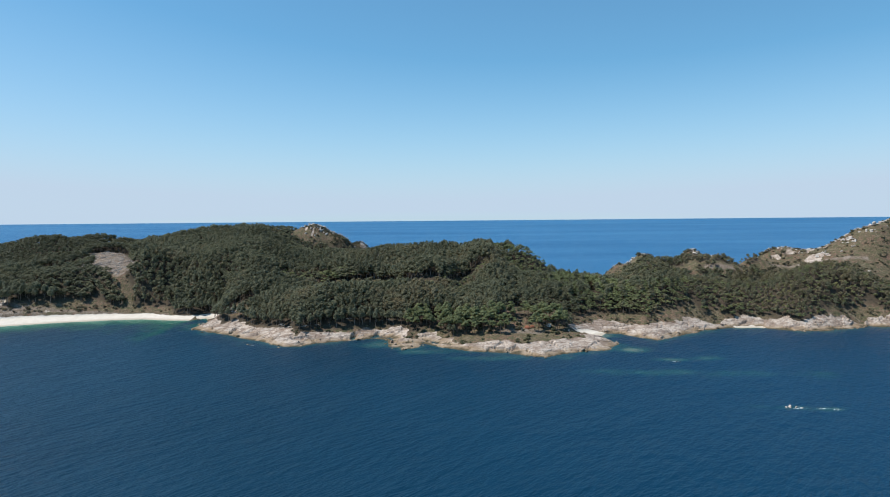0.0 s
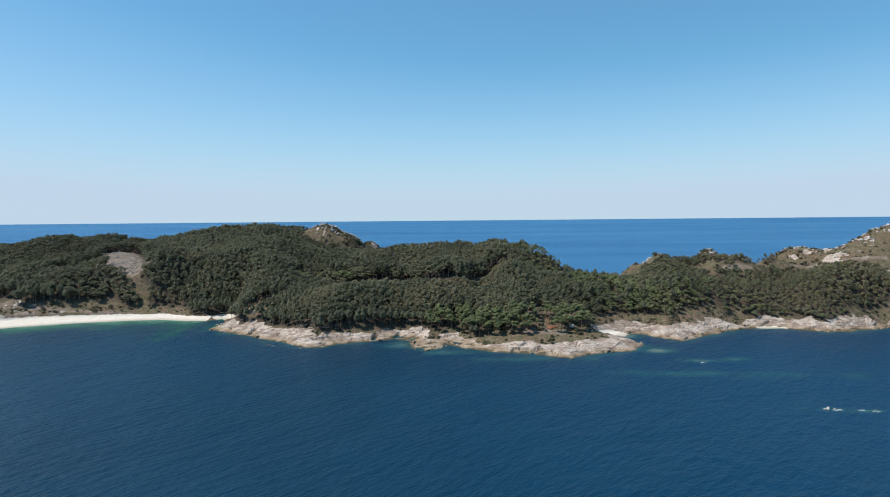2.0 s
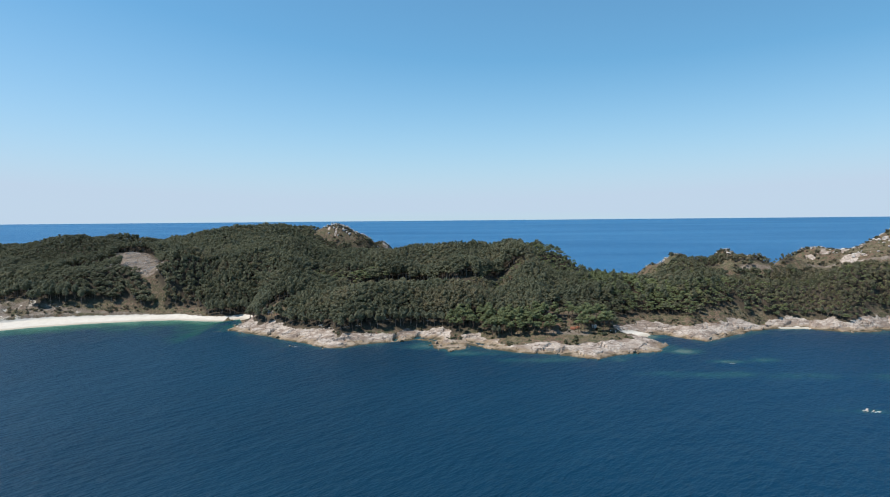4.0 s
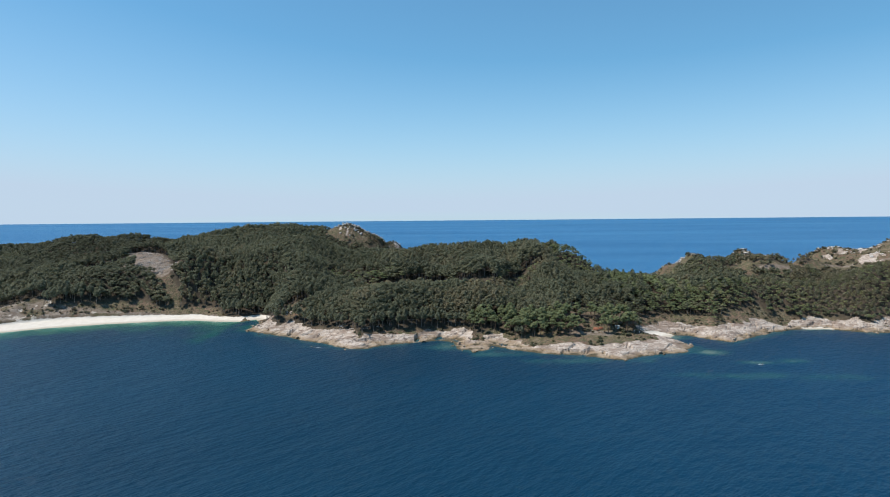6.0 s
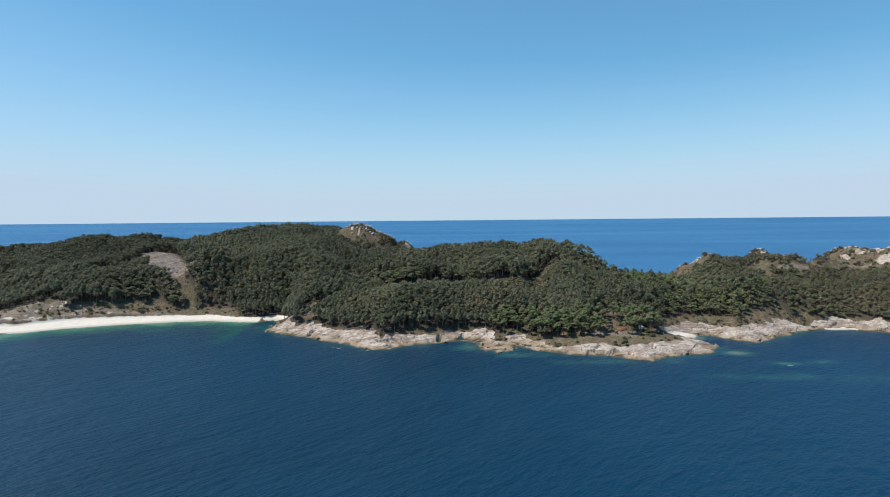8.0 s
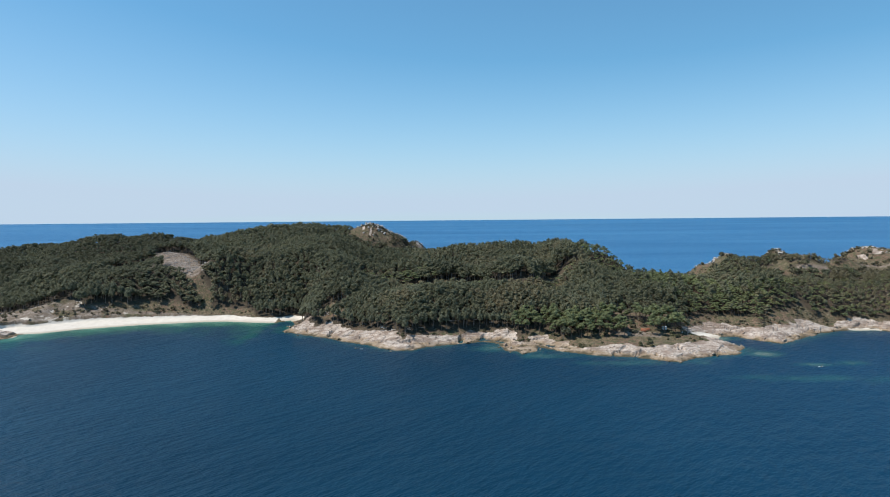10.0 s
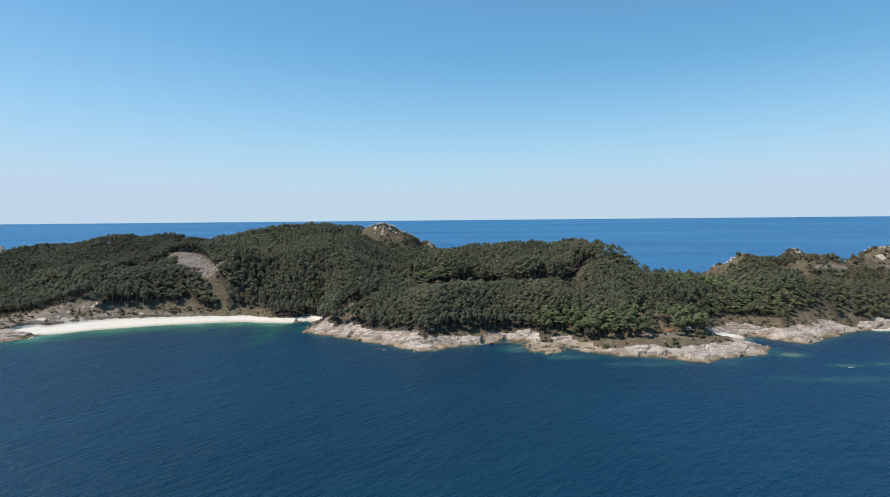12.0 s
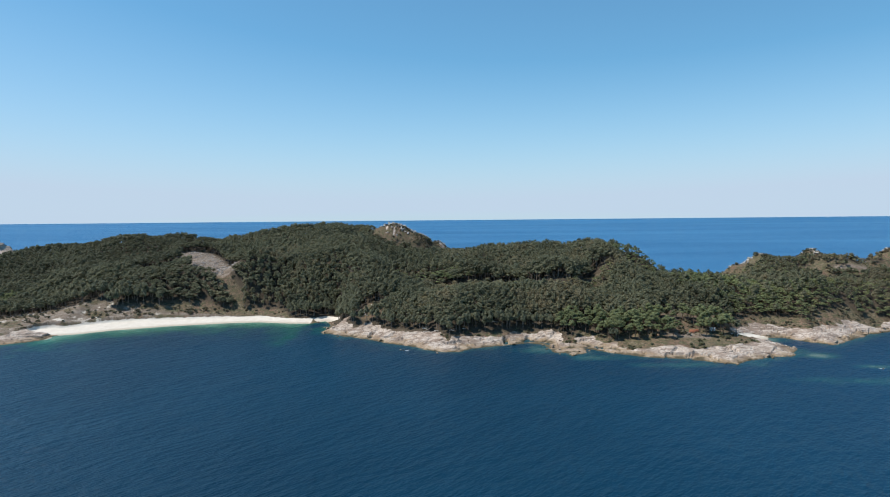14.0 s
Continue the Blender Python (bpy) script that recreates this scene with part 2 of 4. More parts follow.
# hills: middle x, y, half widths, height
HILLS_LEFT = [(-276, 791, 121, 102, 58), (-465, 711, 73, 67, 47), (-372, 610, 79, 113, 32), (-218, 654, 64, 91, 41), (-99, 662, 94, 114, 31), (-206, 538, 45, 49, 39), (-457, 596, 48, 23, 9), (-570, 700, 71, 56, 32), (-438, 766, 62, 25, 23), (-708, 682, 124, 100, 22), (-878, 660, 131, 100, 20), (-295, 597, 27, 51, 26), (-507, 631, 53, 38, 17), (-345, 772, 41, 40, 9), (-238, 839, 36, 38, 18), (-200, 705, 35, 39, -13)]
HILLS_MIDDLE = [(18, 674, 84, 66, 35), (-12, 563, 34, 59, 29), (42, 593, 22, 77, 26), (-78, 485, 68, 41, 21), (91, 672, 34, 39, 25), (103, 555, 61, 56, 23), (54, 471, 66, 41, 9)]
HILLS_RIGHT = [(206, 619, 40, 52, 30), (270, 604, 36, 36, 33), (361, 661, 37, 32, 32), (389, 591, 75, 60, 29), (447, 626, 49, 42, 37), (538, 689, 108, 80, 70), (220, 512, 71, 57, 22), (337, 510, 46, 56, 30), (673, 662, 135, 114, 38), (850, 683, 130, 110, 16), (214, 641, 32, 20, 4), (254, 635, 23, 18, 12), (177, 634, 14, 14, 9), (208, 641, 12, 13, 10), (264, 641, 15, 12, 17), (319, 634, 16, 14, 9), (321, 624, 24, 16, 15)]
CRAGS = [(-175, 833, 34, 32, 41), (-135, 820, 23, 26, 23), (-120, 864, 22, 23, 34)]


# clumps of trees on the open ridge
COPSES = [(222, 622, 13), (236, 612, 10), (259, 594, 8), (300, 588, 10), (286, 604, 9), (331, 630, 8), (360, 578, 9), (420, 575, 8), (248, 618, 6), (385, 568, 6), (274, 630, 7), (294, 630, 8), (312, 634, 6), (200, 606, 12), (214, 598, 11), (230, 602, 10), (258, 592, 11), (272, 594, 8), (284, 577, 11), (298, 574, 9), (346, 640, 8), (318, 624, 9), (302, 614, 9)]


def beach_zone(x, y, d):
    long_beach = smooth(-421, -411, x) * (1 - smooth(-232, -222, x)) * (1 - smooth(-2.5, 2.5, d - np.interp(x, [-400, -340, -290, -250], [27, 21, 16, 13]) + 5 * (rough(x, y, 20, 4) - 0.5)))
    nook = (1 - smooth(9, 14, np.hypot(x + 215, (y - 541) * 1.2))) * (1 - smooth(10, 16, d))
    tip = 1 - smooth(8, 13, np.hypot((x - 112) * 0.75, y - 450))
    bay = 1 - smooth(2.5, 5.5, np.hypot((x - 242) * 0.36, y - 475) + 5 * (rough(x, y, 6, 14) - 0.5))
    corner = 1 - smooth(8, 11, beside(x, y, (-432, 495), (-408, 501)) + 3 * (rough(x, y, 8, 11) - 0.5))
    return np.maximum.reduce([long_beach, nook, tip, bay, corner])


def clearing_zone(x, y):
    field = smooth(20, 16, beside(x, y, (-390, 690), (-368, 660), (-342, 620)) + 8 * (rough(x, y, 14, 15) - 0.5))
    field = np.maximum(field, smooth(12, 8, beside(x, y, (-346, 632), (-322, 598)) + 6 * (rough(x, y, 9, 16) - 0.5)))
    field = np.maximum(field, smooth(12, 8, beside(x, y, (-414, 622), (-398, 632), (-384, 648)) + 5 * (rough(x, y, 9, 17) - 0.5)))
    return field


def heath_zone(x, y, d):
    """Open ground with low scrub."""
    shore = 1 - smooth(24, 32, d + (14 + 16 * smooth(110, 130, x)) * (rough(x, y, 32, 5) - 0.5) + 22 * smooth(-140, -190, x) * smooth(-262, -240, x) + 10 * smooth(-205, -185, x) * smooth(-14, -34, x) - 12 * smooth(-425, -410, x) * smooth(-310, -335, x) + 11 * smooth(205, 215, x) - 3 * smooth(122, 140, x) * smooth(208, 192, x))
    point = smooth(34, 26, beside(x, y, (20, 418), (105, 438)))
    right = smooth(350, 400, x + 0.9 * (y - 600)) * smooth(545, 575, y)
    lower = np.interp(x, [160, 200, 250, 300, 340, 390, 420], [606, 602, 574, 562, 542, 528, 522])
    ridge = smooth(-3, 4, y - lower + 16 * (rough(x, y, 18, 12) - 0.5)) * smooth(160, 172, x)
    for cx, cy, r in COPSES:
        ridge = ridge * smooth(r - 3, r, np.hypot(x - cx, (y - cy) * 1.3) + 5 * (rough(x, y, 9, 13) - 0.5))
    peak = smooth(34, 26, beside(x, y, (-182, 822), (-112, 856)))
    flank = smooth(26, 18, beside(x, y, (104, 684), (150, 706)))
    lawn = np.maximum(smooth(3, 1.5, beside(x, y, (228, 598), (280, 588))), smooth(11, 7, beside(x, y, (338, 624), (370, 595), (410, 584))))
    left = smooth(9, 5, beside(x, y, (-440, 532), (-410, 530)))
    gully = smooth(9, 5, 1.4 * beside(x, y, (-324, 590), (-312, 579), (-303, 572), (-299, 560)))
    knob = smooth(10, 7, np.hypot(x + 182, y - 674))
    dune = smooth(-400, -412, x) * smooth(553, 543, y + 11 * smooth(-425, -450, x) + 10 * (rough(x, y, 30, 6) - 0.5) - 0.08 * (x + 450))
    glade = np.maximum.reduce([smooth(13, 9, np.hypot(x + 172, y - 503)), smooth(10, 7, beside(x, y, (50, 476), (94, 479))), smooth(7, 4.5, beside(x, y, (12, 556), (24, 566)))])
    return np.maximum.reduce([shore, point, right, ridge, peak, flank, lawn, left, gully, knob, dune, glade])


def rock_zone(x, y, d):
    r = 1 - smooth(15, 21, d + 6 * smooth(180, 205, x) + 2 * smooth(-175, -150, x) * smooth(-20, -45, x) + 22 * (rough(x, y, 24, 9) - 0.5) + 8 * (rough(x, y, 7, 10) - 0.5))
    r = r * (1 - smooth(-245, -235, x) * smooth(-180, -190, x) * smooth(506, 518, y))
    r = np.maximum(r, smooth(30, 16, beside(x, y, (60, 392), (108, 412))) * smooth(26, 15, d))
    r = r * (1 - beach_zone(x, y, d)) * (1 - smooth(-424, -412, x) * smooth(-222, -230, x) * smooth(6, 10, d))
    crag = smooth(40, 18, beside(x, y, (-182, 828), (-122, 856))) * smooth(0.60, 0.68, rough(x, y, 9, 21))
    brow = smooth(16, 6, beside(x, y, (435, 636), (500, 700), (540, 720))) * smooth(0.55, 0.64, rough(x, y, 12, 22))
    cap = smooth(12, 5, beside(x, y, (175, 660), (215, 655), (262, 640), (400, 640))) * smooth(0.60, 0.68, rough(x, y, 9, 23))
    knoll = smooth(15, 8, np.hypot(x - 380, y - 612)) * smooth(0.35, 0.5, rough(x, y, 12, 24))
    return np.maximum.reduce([r, crag, brow, cap, knoll])


def height(x, y, d=None, fine=True):
    d = inland(x, y) if d is None else d
    beach = beach_zone(x, y, np.maximum(d, 0))
    lip = np.where(d < 0, 0.28 * d, 4.6 * np.clip(d / 23, 0, 1) ** 0.75 * (0.75 + 0.5 * rough(x, y, 55, 3)) * (1 - 0.35 * smooth(-75, -45, x) * smooth(40, 10, x)) * (1 - 0.62 * smooth(-50, -44, x) * smooth(-10, -16, x) * smooth(434, 426, y)))
    strand = np.where(d < 0, 0.13 * d, 2.6 * smooth(-2, 26, d))
    z = lip * (1 - beach) + strand * beach
    felled = beside(x, y, (-395, 745), (-365, 665), (-325, 600))
    hills = 2.0 - 3.2 * smooth(190, 140, x) * smooth(30, 55, beside(x, y, (-190, 822), (-110, 856))) * smooth(14, 28, felled)
    for cx, cy, rx, ry, h in HILLS_LEFT + HILLS_MIDDLE + HILLS_RIGHT + CRAGS:
        hills = hills + h * np.exp(-((x - cx) / rx) ** 2 - ((y - cy) / ry) ** 2)
    cove = smooth(-430, -415, x) * smooth(-196, -214, x) * smooth(495, 510, y)
    z = z + smooth(0, 60, d - 16 * cove) * hills * (1 - beach) + smooth(20, 80, d) * 3.0 * (rough(x, y, 45, 7) - 0.5)
    if fine:
        rock = rock_zone(x, y, d) * smooth(-9, -1, d)
        wob = 6 * (rough(x, y, 12, 33) - 0.5)
        big, edge = blocks((x + 0.5 * y) / 1.7 + wob, y + wob, 15.0, 31)
        small, crack = blocks(x / 1.5 - wob, y - 0.4 * x, 6.5, 41)
        step = (big - 0.45) * 2.1 + (small - 0.45) * 1.05 - 0.6 * (1 - smooth(0.0, 0.08, edge)) - 0.3 * (1 - smooth(0.0, 0.10, crack)) + 0.35 * (rough(x, y, 2.6, 35) - 0.5) + 1.3 * (rough(x, y, 18, 34) - 0.5)
        z = z + rock * step * np.where(d < 30, smooth(-3, 7, d) * 0.85 + 0.15, 1.4)
        cleft = np.minimum(beside(x, y, (-71, 436), (-69, 452)), np.minimum(beside(x, y, (-171, 460), (-167, 474)), beside(x, y, (-58, 440), (-52, 458))))
        z = z - 2.6 * (1 - smooth(0.6, 2.4, cleft + 1.5 * (rough(x, y, 3, 36) - 0.5))) * smooth(0, 4, d)
        z = z + (1 - rock) * (1 - beach) * smooth(8, 20, d) * 0.9 * (rough(x, y, 4.0, 51) - 0.5)
        z = z + beach * 0.25 * (rough(x, y, 6.0, 52) - 0.5) * smooth(0, 5, d)
    return z


def spot(x, y):
    """Ground height at one place."""
    return float(height(np.array([float(x)]), np.array([float(y)]))[0])


# ------------------------------------------------------------------ helpers for meshes
def mesh_of(name, verts, faces, mats=(), smooth_shade=False):
    me = bpy.data.meshes.new(name)
    verts, faces = np.asarray(verts, np.float32), np.asarray(faces, np.int32)
    n = faces.shape[1]
    me.vertices.add(len(verts))
    me.vertices.foreach_set("co", verts.ravel())
    me.loops.add(faces.size)
    me.loops.foreach_set("vertex_index", faces.ravel())
    me.polygons.add(len(faces))
    me.polygons.foreach_set("loop_start", np.arange(0, faces.size, n, dtype=np.int32))
    me.polygons.foreach_set("loop_total", np.full(len(faces), n, np.int32))
    me.polygons.foreach_set("use_smooth", np.full(len(faces), smooth_shade))
    me.update(calc_edges=True)
    for m in mats:
        me.materials.append(m)
    return me


def add_float(me, name, values):
    me.attributes.new(name, "FLOAT", "POINT").data.foreach_set("value", np.asarray(values, np.float32))


def part(name, bm, material, parent, label=""):
    """Links a bmesh, or a ready mesh, as one object under a thing or a part."""
    if isinstance(bm, bmesh.types.BMesh):
        me = bpy.data.meshes.new(name)
        bm.to_mesh(me)
        bm.free()
    else:
        me = bm
    if material and not me.materials:
        me.materials.append(material)
    ob = new(name, me)
    ob.parent = parent
    return tagged(ob, label) if label else ob


def grid_faces(nx, ny):
    i = np.arange((nx - 1) * (ny - 1))
    a = (i // (nx - 1)) * nx + i % (nx - 1)
    return np.stack([a, a + 1, a + nx + 1, a + nx], 1)


# ------------------------------------------------------------------ the island's ground
def steps_out(start, first, growth, end):
    out, s = [], first
    while start < end:
        start += s
        out.append(start)
        s *= growth
    return out


def build_island():
    xs = np.arange(-600, 470.1, 1.1)
    xs = np.array([-v for v in steps_out(600, 3, 1.15, 1000)][::-1] + list(xs) + steps_out(470, 3, 1.15, 1000))
    xs = np.clip(xs, -1000, 1000)
    lowest = np.full(xs.shape, 1e9)
    front = np.array(COVE + HEADLAND + BAYS, float)
    for (ax, ay), (bx, by) in zip(front, front[1:]):
        lo, hi = min(ax, bx), max(ax, bx)
        inside = (xs >= lo - 3) & (xs <= hi + 3)
        t = np.clip((xs - ax) / (bx - ax if bx != ax else 1e-6), 0, 1)
        lowest = np.where(inside, np.minimum(lowest, ay + t * (by - ay)), lowest)
    wide = 24
    padded = np.pad(lowest, wide, mode="edge")
    base = np.min([padded[i:i + len(xs)] for i in range(2 * wide + 1)], axis=0)
    base = np.convolve(np.pad(base, wide, mode="edge"), np.ones(2 * wide + 1) / (2 * wide + 1), "valid")
    rows = np.array(list(np.arange(-14, 76, 0.95)) + steps_out(76, 1.2, 1.035, 580))
    x = np.repeat(xs[None, :], len(rows), 0)
    y = base[None, :] + rows[:, None]
    d = inland(x, y)
    z = np.maximum(height(x, y, d), -5)
    sand, rock = beach_zone(x, y, np.maximum(d, 0)), rock_zone(x, y, d)
    sand = np.maximum(sand, 0.45 * smooth(0.48, 0.68, rough(x, y, 7, 62, 4)) * smooth(8, 13, d) * smooth(557, 549, y) * smooth(-335, -365, x) * smooth(-520, -480, x))
    heath, bare = heath_zone(x, y, d), clearing_zone(x, y)
    bare = np.maximum(bare, 0.8 * smooth(6, 3, beside(x, y, (44, 436), (66, 434))))
    track = smooth(3.5, 2, beside(x, y, (-440, 541), (-300, 548), (-256, 545)))
    bare = np.maximum(bare, 0.7 * track)
    path = np.minimum(beside(x, y, (256, 586), (280, 584)), beside(x, y, (340, 622), (368, 612), (392, 592), (410, 585)))
    bare = np.maximum(bare, smooth(3.4, 2.2, path + 1.5 * (rough(x, y, 5, 20) - 0.5)))
    bare = np.maximum(bare, 0.95 * smooth(-350, -380, x) * smooth(8, 14, d) * smooth(554, 544, y) * smooth(0.36, 0.58, rough(x, y, 9, 18, 4)))
    verts = np.stack([x.ravel(), y.ravel(), z.ravel()], 1)
    faces = grid_faces(len(xs), len(rows))
    cover = np.stack([rock.ravel(), sand.ravel(), heath.ravel(), np.ones(rock.size)], 1)
    fr, fs, fh, fb = (v.ravel()[faces].mean(1) for v in (rock, sand, heath, bare))
    zone = np.where(fs > 0.5, 1, np.where(fr > 0.5, 2, np.where(fb > 0.5, 3, np.where(fh > 0.5, 4, 0))))
    names = (("ground", "dark forest floor under the trees of the island", "ground"), ("beach", "white sand beach along the sheltered cove", "beach"),
             ("rocky_shore", "pale pink granite slabs and cracks above the waterline", "rocky shore"),
             ("clearing", "bare brown felled clearing on the wooded slope", "clearing"), ("heath", "brown and olive low scrub and dry grass", "heath"))
    for i, (name, label, category) in enumerate(names):
        f = faces[zone == i]
        used, back = np.unique(f, return_inverse=True)
        me = mesh_of(name, verts[used], back.reshape(-1, 4), [TERRAIN], i in (1,))
        me.attributes.new("cover", "FLOAT_COLOR", "POINT").data.foreach_set("color", cover[used].astype(np.float32).ravel())
        add_float(me, "bare", bare.ravel()[used])
        tagged(new(name, me), label, category, kind="structure")


build_island()


# ------------------------------------------------------------------ the sea, one sheet to the horizon
SHOALS = [(92, 350, 26, 6, 0.56), (125, 346, 34, 8, 0.72), (165, 342, 38, 9, 0.60), (210, 340, 36, 11, 0.40), (126, 402, 13, 9, 1.1), (143, 376, 12, 5, 1.15), (168, 378, 15, 6, 0.7), (166, 283, 9, 3, 0.75), (183, 280, 9, 2.5, 1.0), (150, 285, 8, 3, 0.4), (1, 333, 16, 5, 0.25), (-50, 424, 18, 13, 0.9), (-14, 402, 22, 9, 0.9), (30, 384, 30, 8, 0.82), (78, 382, 14, 6, 0.5), (-118, 420, 20, 4, 0.6), (-148, 428, 9, 4, 0.5), (-300, 522, 70, 8, 0.3), (-395, 478, 26, 14, 0.35), (240, 460, 30, 9, 0.4), (128, 446, 9, 8, 0.5), (190, 446, 14, 5, 0.35)]


def build_sea():
    xs = np.array([-v for v in steps_out(470, 8, 1.25, 5600)][::-1] + list(np.arange(-470, 430.1, 4.0)) + steps_out(430, 8, 1.25, 5600))
    ys = np.array([-v for v in steps_out(-230, 10, 1.3, 3000)][::-1] + list(np.arange(230, 570.1, 3.0)) + steps_out(570, 8, 1.2, 4500) + [4900.0])
    ys = np.unique(ys)
    x, y = np.meshgrid(xs, ys)
    d = inland(x, y)
    zone = beach_zone(x, y, np.zeros(x.shape))
    reach = 8 + 20 * zone + 12 * (rough(x, y, 30, 61) - 0.3)
    reach = np.where(y > 700, 3, reach)
    shallow = (0.56 + 0.42 * zone) * np.exp(np.minimum(d, 0) / reach)
    for cx, cy, rx, ry, a in SHOALS:
        shallow = np.maximum(shallow, 0.85 * a * np.exp(-(((x - cx) / rx) ** 2 + ((y - cy) / ry) ** 2)))
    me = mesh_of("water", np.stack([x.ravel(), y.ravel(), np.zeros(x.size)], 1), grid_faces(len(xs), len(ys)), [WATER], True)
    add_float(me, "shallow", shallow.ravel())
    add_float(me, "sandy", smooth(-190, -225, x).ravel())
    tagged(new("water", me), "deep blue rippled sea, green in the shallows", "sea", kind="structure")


build_sea()


# ------------------------------------------------------------------ rocks
def rock_mesh(seed, flat=0.6, detail=2, material=GRANITE):
    """An angular granite block: a ball cut flat by random planes, then roughened."""
    rng = random.Random(seed)
    bm = bmesh.new()
    bmesh.ops.create_icosphere(bm, subdivisions=detail, radius=1)
    cuts = []
    for _ in range(15):
        n = Vector((rng.gauss(0, 1), rng.gauss(0, 1), rng.gauss(0, 0.8))).normalized()
        cuts.append((n, rng.uniform(0.36, 0.78)))
    sx, sy = rng.uniform(0.8, 1.35), rng.uniform(0.7, 1.1)
    for v in bm.verts:
        for n, k in cuts:
            over = v.co.dot(n) - k
            if over > 0:
                v.co -= n * over
        v.co *= 1 + 0.07 * noise.noise(v.co * 2.3 + Vector((seed, 0, 0)))
        v.co = Vector((v.co.x * sx, v.co.y * sy, v.co.z * flat))
    me = bpy.data.meshes.new("rock")
    bm.to_mesh(me)
    bm.free()
    me.materials.append(material)
    return me


BOULDERS = [rock_mesh(s + 20, f, 2, PALE_GRANITE) for s, f in enumerate((0.6, 0.75, 0.9, 0.7, 0.85, 1.0))]
ROCKS = [rock_mesh(s, f, 3) for s, f in enumerate((0.55, 0.6, 0.7, 0.5, 0.75, 0.65, 0.45, 0.8))]


def put_rock(name, x, y, size, rng, label, group, sink=0.25, z=None, stock=ROCKS):
    ob = new(name, rng.choice(stock))
    s = size * rng.uniform(0.8, 1.2)
    z = spot(x, y) if z is None else z
    ob.matrix_world = Matrix.LocRotScale((x, y, z + s * (0.35 - sink)), Euler((rng.uniform(-0.25, 0.25), rng.uniform(-0.25, 0.25), rng.uniform(0, 6.28))), (s, s, s * rng.uniform(0.7, 1.3)))
    return tagged(ob, label, "rock", group)


def scatter_shore_rocks():
    rng = random.Random(5)
    placed, tries = 0, 0
    while placed < 150 and tries < 20000:
        tries += 1
        x = rng.uniform(-470, 360)
        y = rng.uniform(380, 545)
        d = float(inland(np.array([x]), np.array([y]))[0])
        if not -3 < d < 14 or float(beach_zone(np.array([x]), np.array([y]), np.array([max(d, 0.0)]))[0]) > 0.2:
            continue
        put_rock("shore_rock", x, y, rng.uniform(0.6, 1.7) * (1.4 if d < 4 else 1), rng, "pale angular granite block on the shore", "shore rocks")
        placed += 1


def scatter_crag_rocks():
    rng = random.Random(6)
    lines = (((-190, 828), (-164, 830), 6, 34, 1.1, 3.1), ((-186, 816), (-160, 818), 5, 16, 1, 2.6), ((-162, 829), (-130, 827), 4, 22, 1.1, 3.1), ((-130, 858), (-114, 862), 4, 16, 1.2, 3.4),
             ((-186, 672), (-178, 676), 3, 4, 2, 3.6), ((177, 635), (202, 641), 2.5, 22, 1, 2.4), ((202, 641), (222, 630), 3, 19, 1.1, 2.9), ((252, 638), (268, 634), 3, 16, 1.1, 3.1),
             ((266, 607), (284, 602), 3, 9, 1.1, 2.6), ((352, 664), (372, 655), 3, 16, 1.1, 2.6), ((372, 655), (396, 644), 3, 16, 1.1, 2.6), ((384, 618), (396, 604), 4, 13, 0.86, 2.3), ((372, 638), (378, 636), 2, 5, 0.86, 2),
             ((400, 646), (446, 634), 3, 24, 0.86, 2.3), ((412, 610), (420, 622), 4, 16, 1.3, 2.8), ((432, 616), (440, 618), 3, 8, 1.1, 2.3), ((446, 634), (510, 704), 6, 21, 1.4, 3.3),
             ((-402, 756), (-392, 750), 4, 8, 1.1, 2.9), ((380, 556), (392, 560), 4, 4, 0.86, 1.8), ((-470, 622), (-455, 630), 4, 4, 1, 2.2), ((-178, 498), (-168, 506), 3, 14, 0.7, 1.6))
    for (ax, ay), (bx, by), wide, count, lo, hi in lines:
        for _ in range(count):
            t = rng.random()
            x, y = ax + t * (bx - ax) + rng.gauss(0, wide), ay + t * (by - ay) + rng.gauss(0, wide)
            put_rock("granite_boulder", x, y, rng.uniform(lo, hi), rng, "weathered grey granite boulder on the bare crest", "crest boulders", stock=BOULDERS)


scatter_shore_rocks()
scatter_crag_rocks()


def far_stack():
    """The pale cliff that shows past the island's end."""
    bm = bmesh.new()
    bmesh.ops.create_icosphere(bm, subdivisions=5, radius=1)
    for v in bm.verts:
        n = noise.fractal(v.co * 2.2, 1.0, 2.1, 5) * 0.28
        v.co = Vector((v.co.x * 90 * (1 + n), v.co.y * 70 * (1 + n), max(v.co.z, -0.05) * 66 * (1 + 0.8 * n)))
    me = bpy.data.meshes.new("cliff")
    bm.to_mesh(me)
    bm.free()
    me.materials.append(GRANITE)
    ob = new("sea_cliff", me)
    ob.location = (-968, 1060, -1)
    tagged(ob, "distant pale granite sea cliff rising from the water", "cliff")


far_stack()


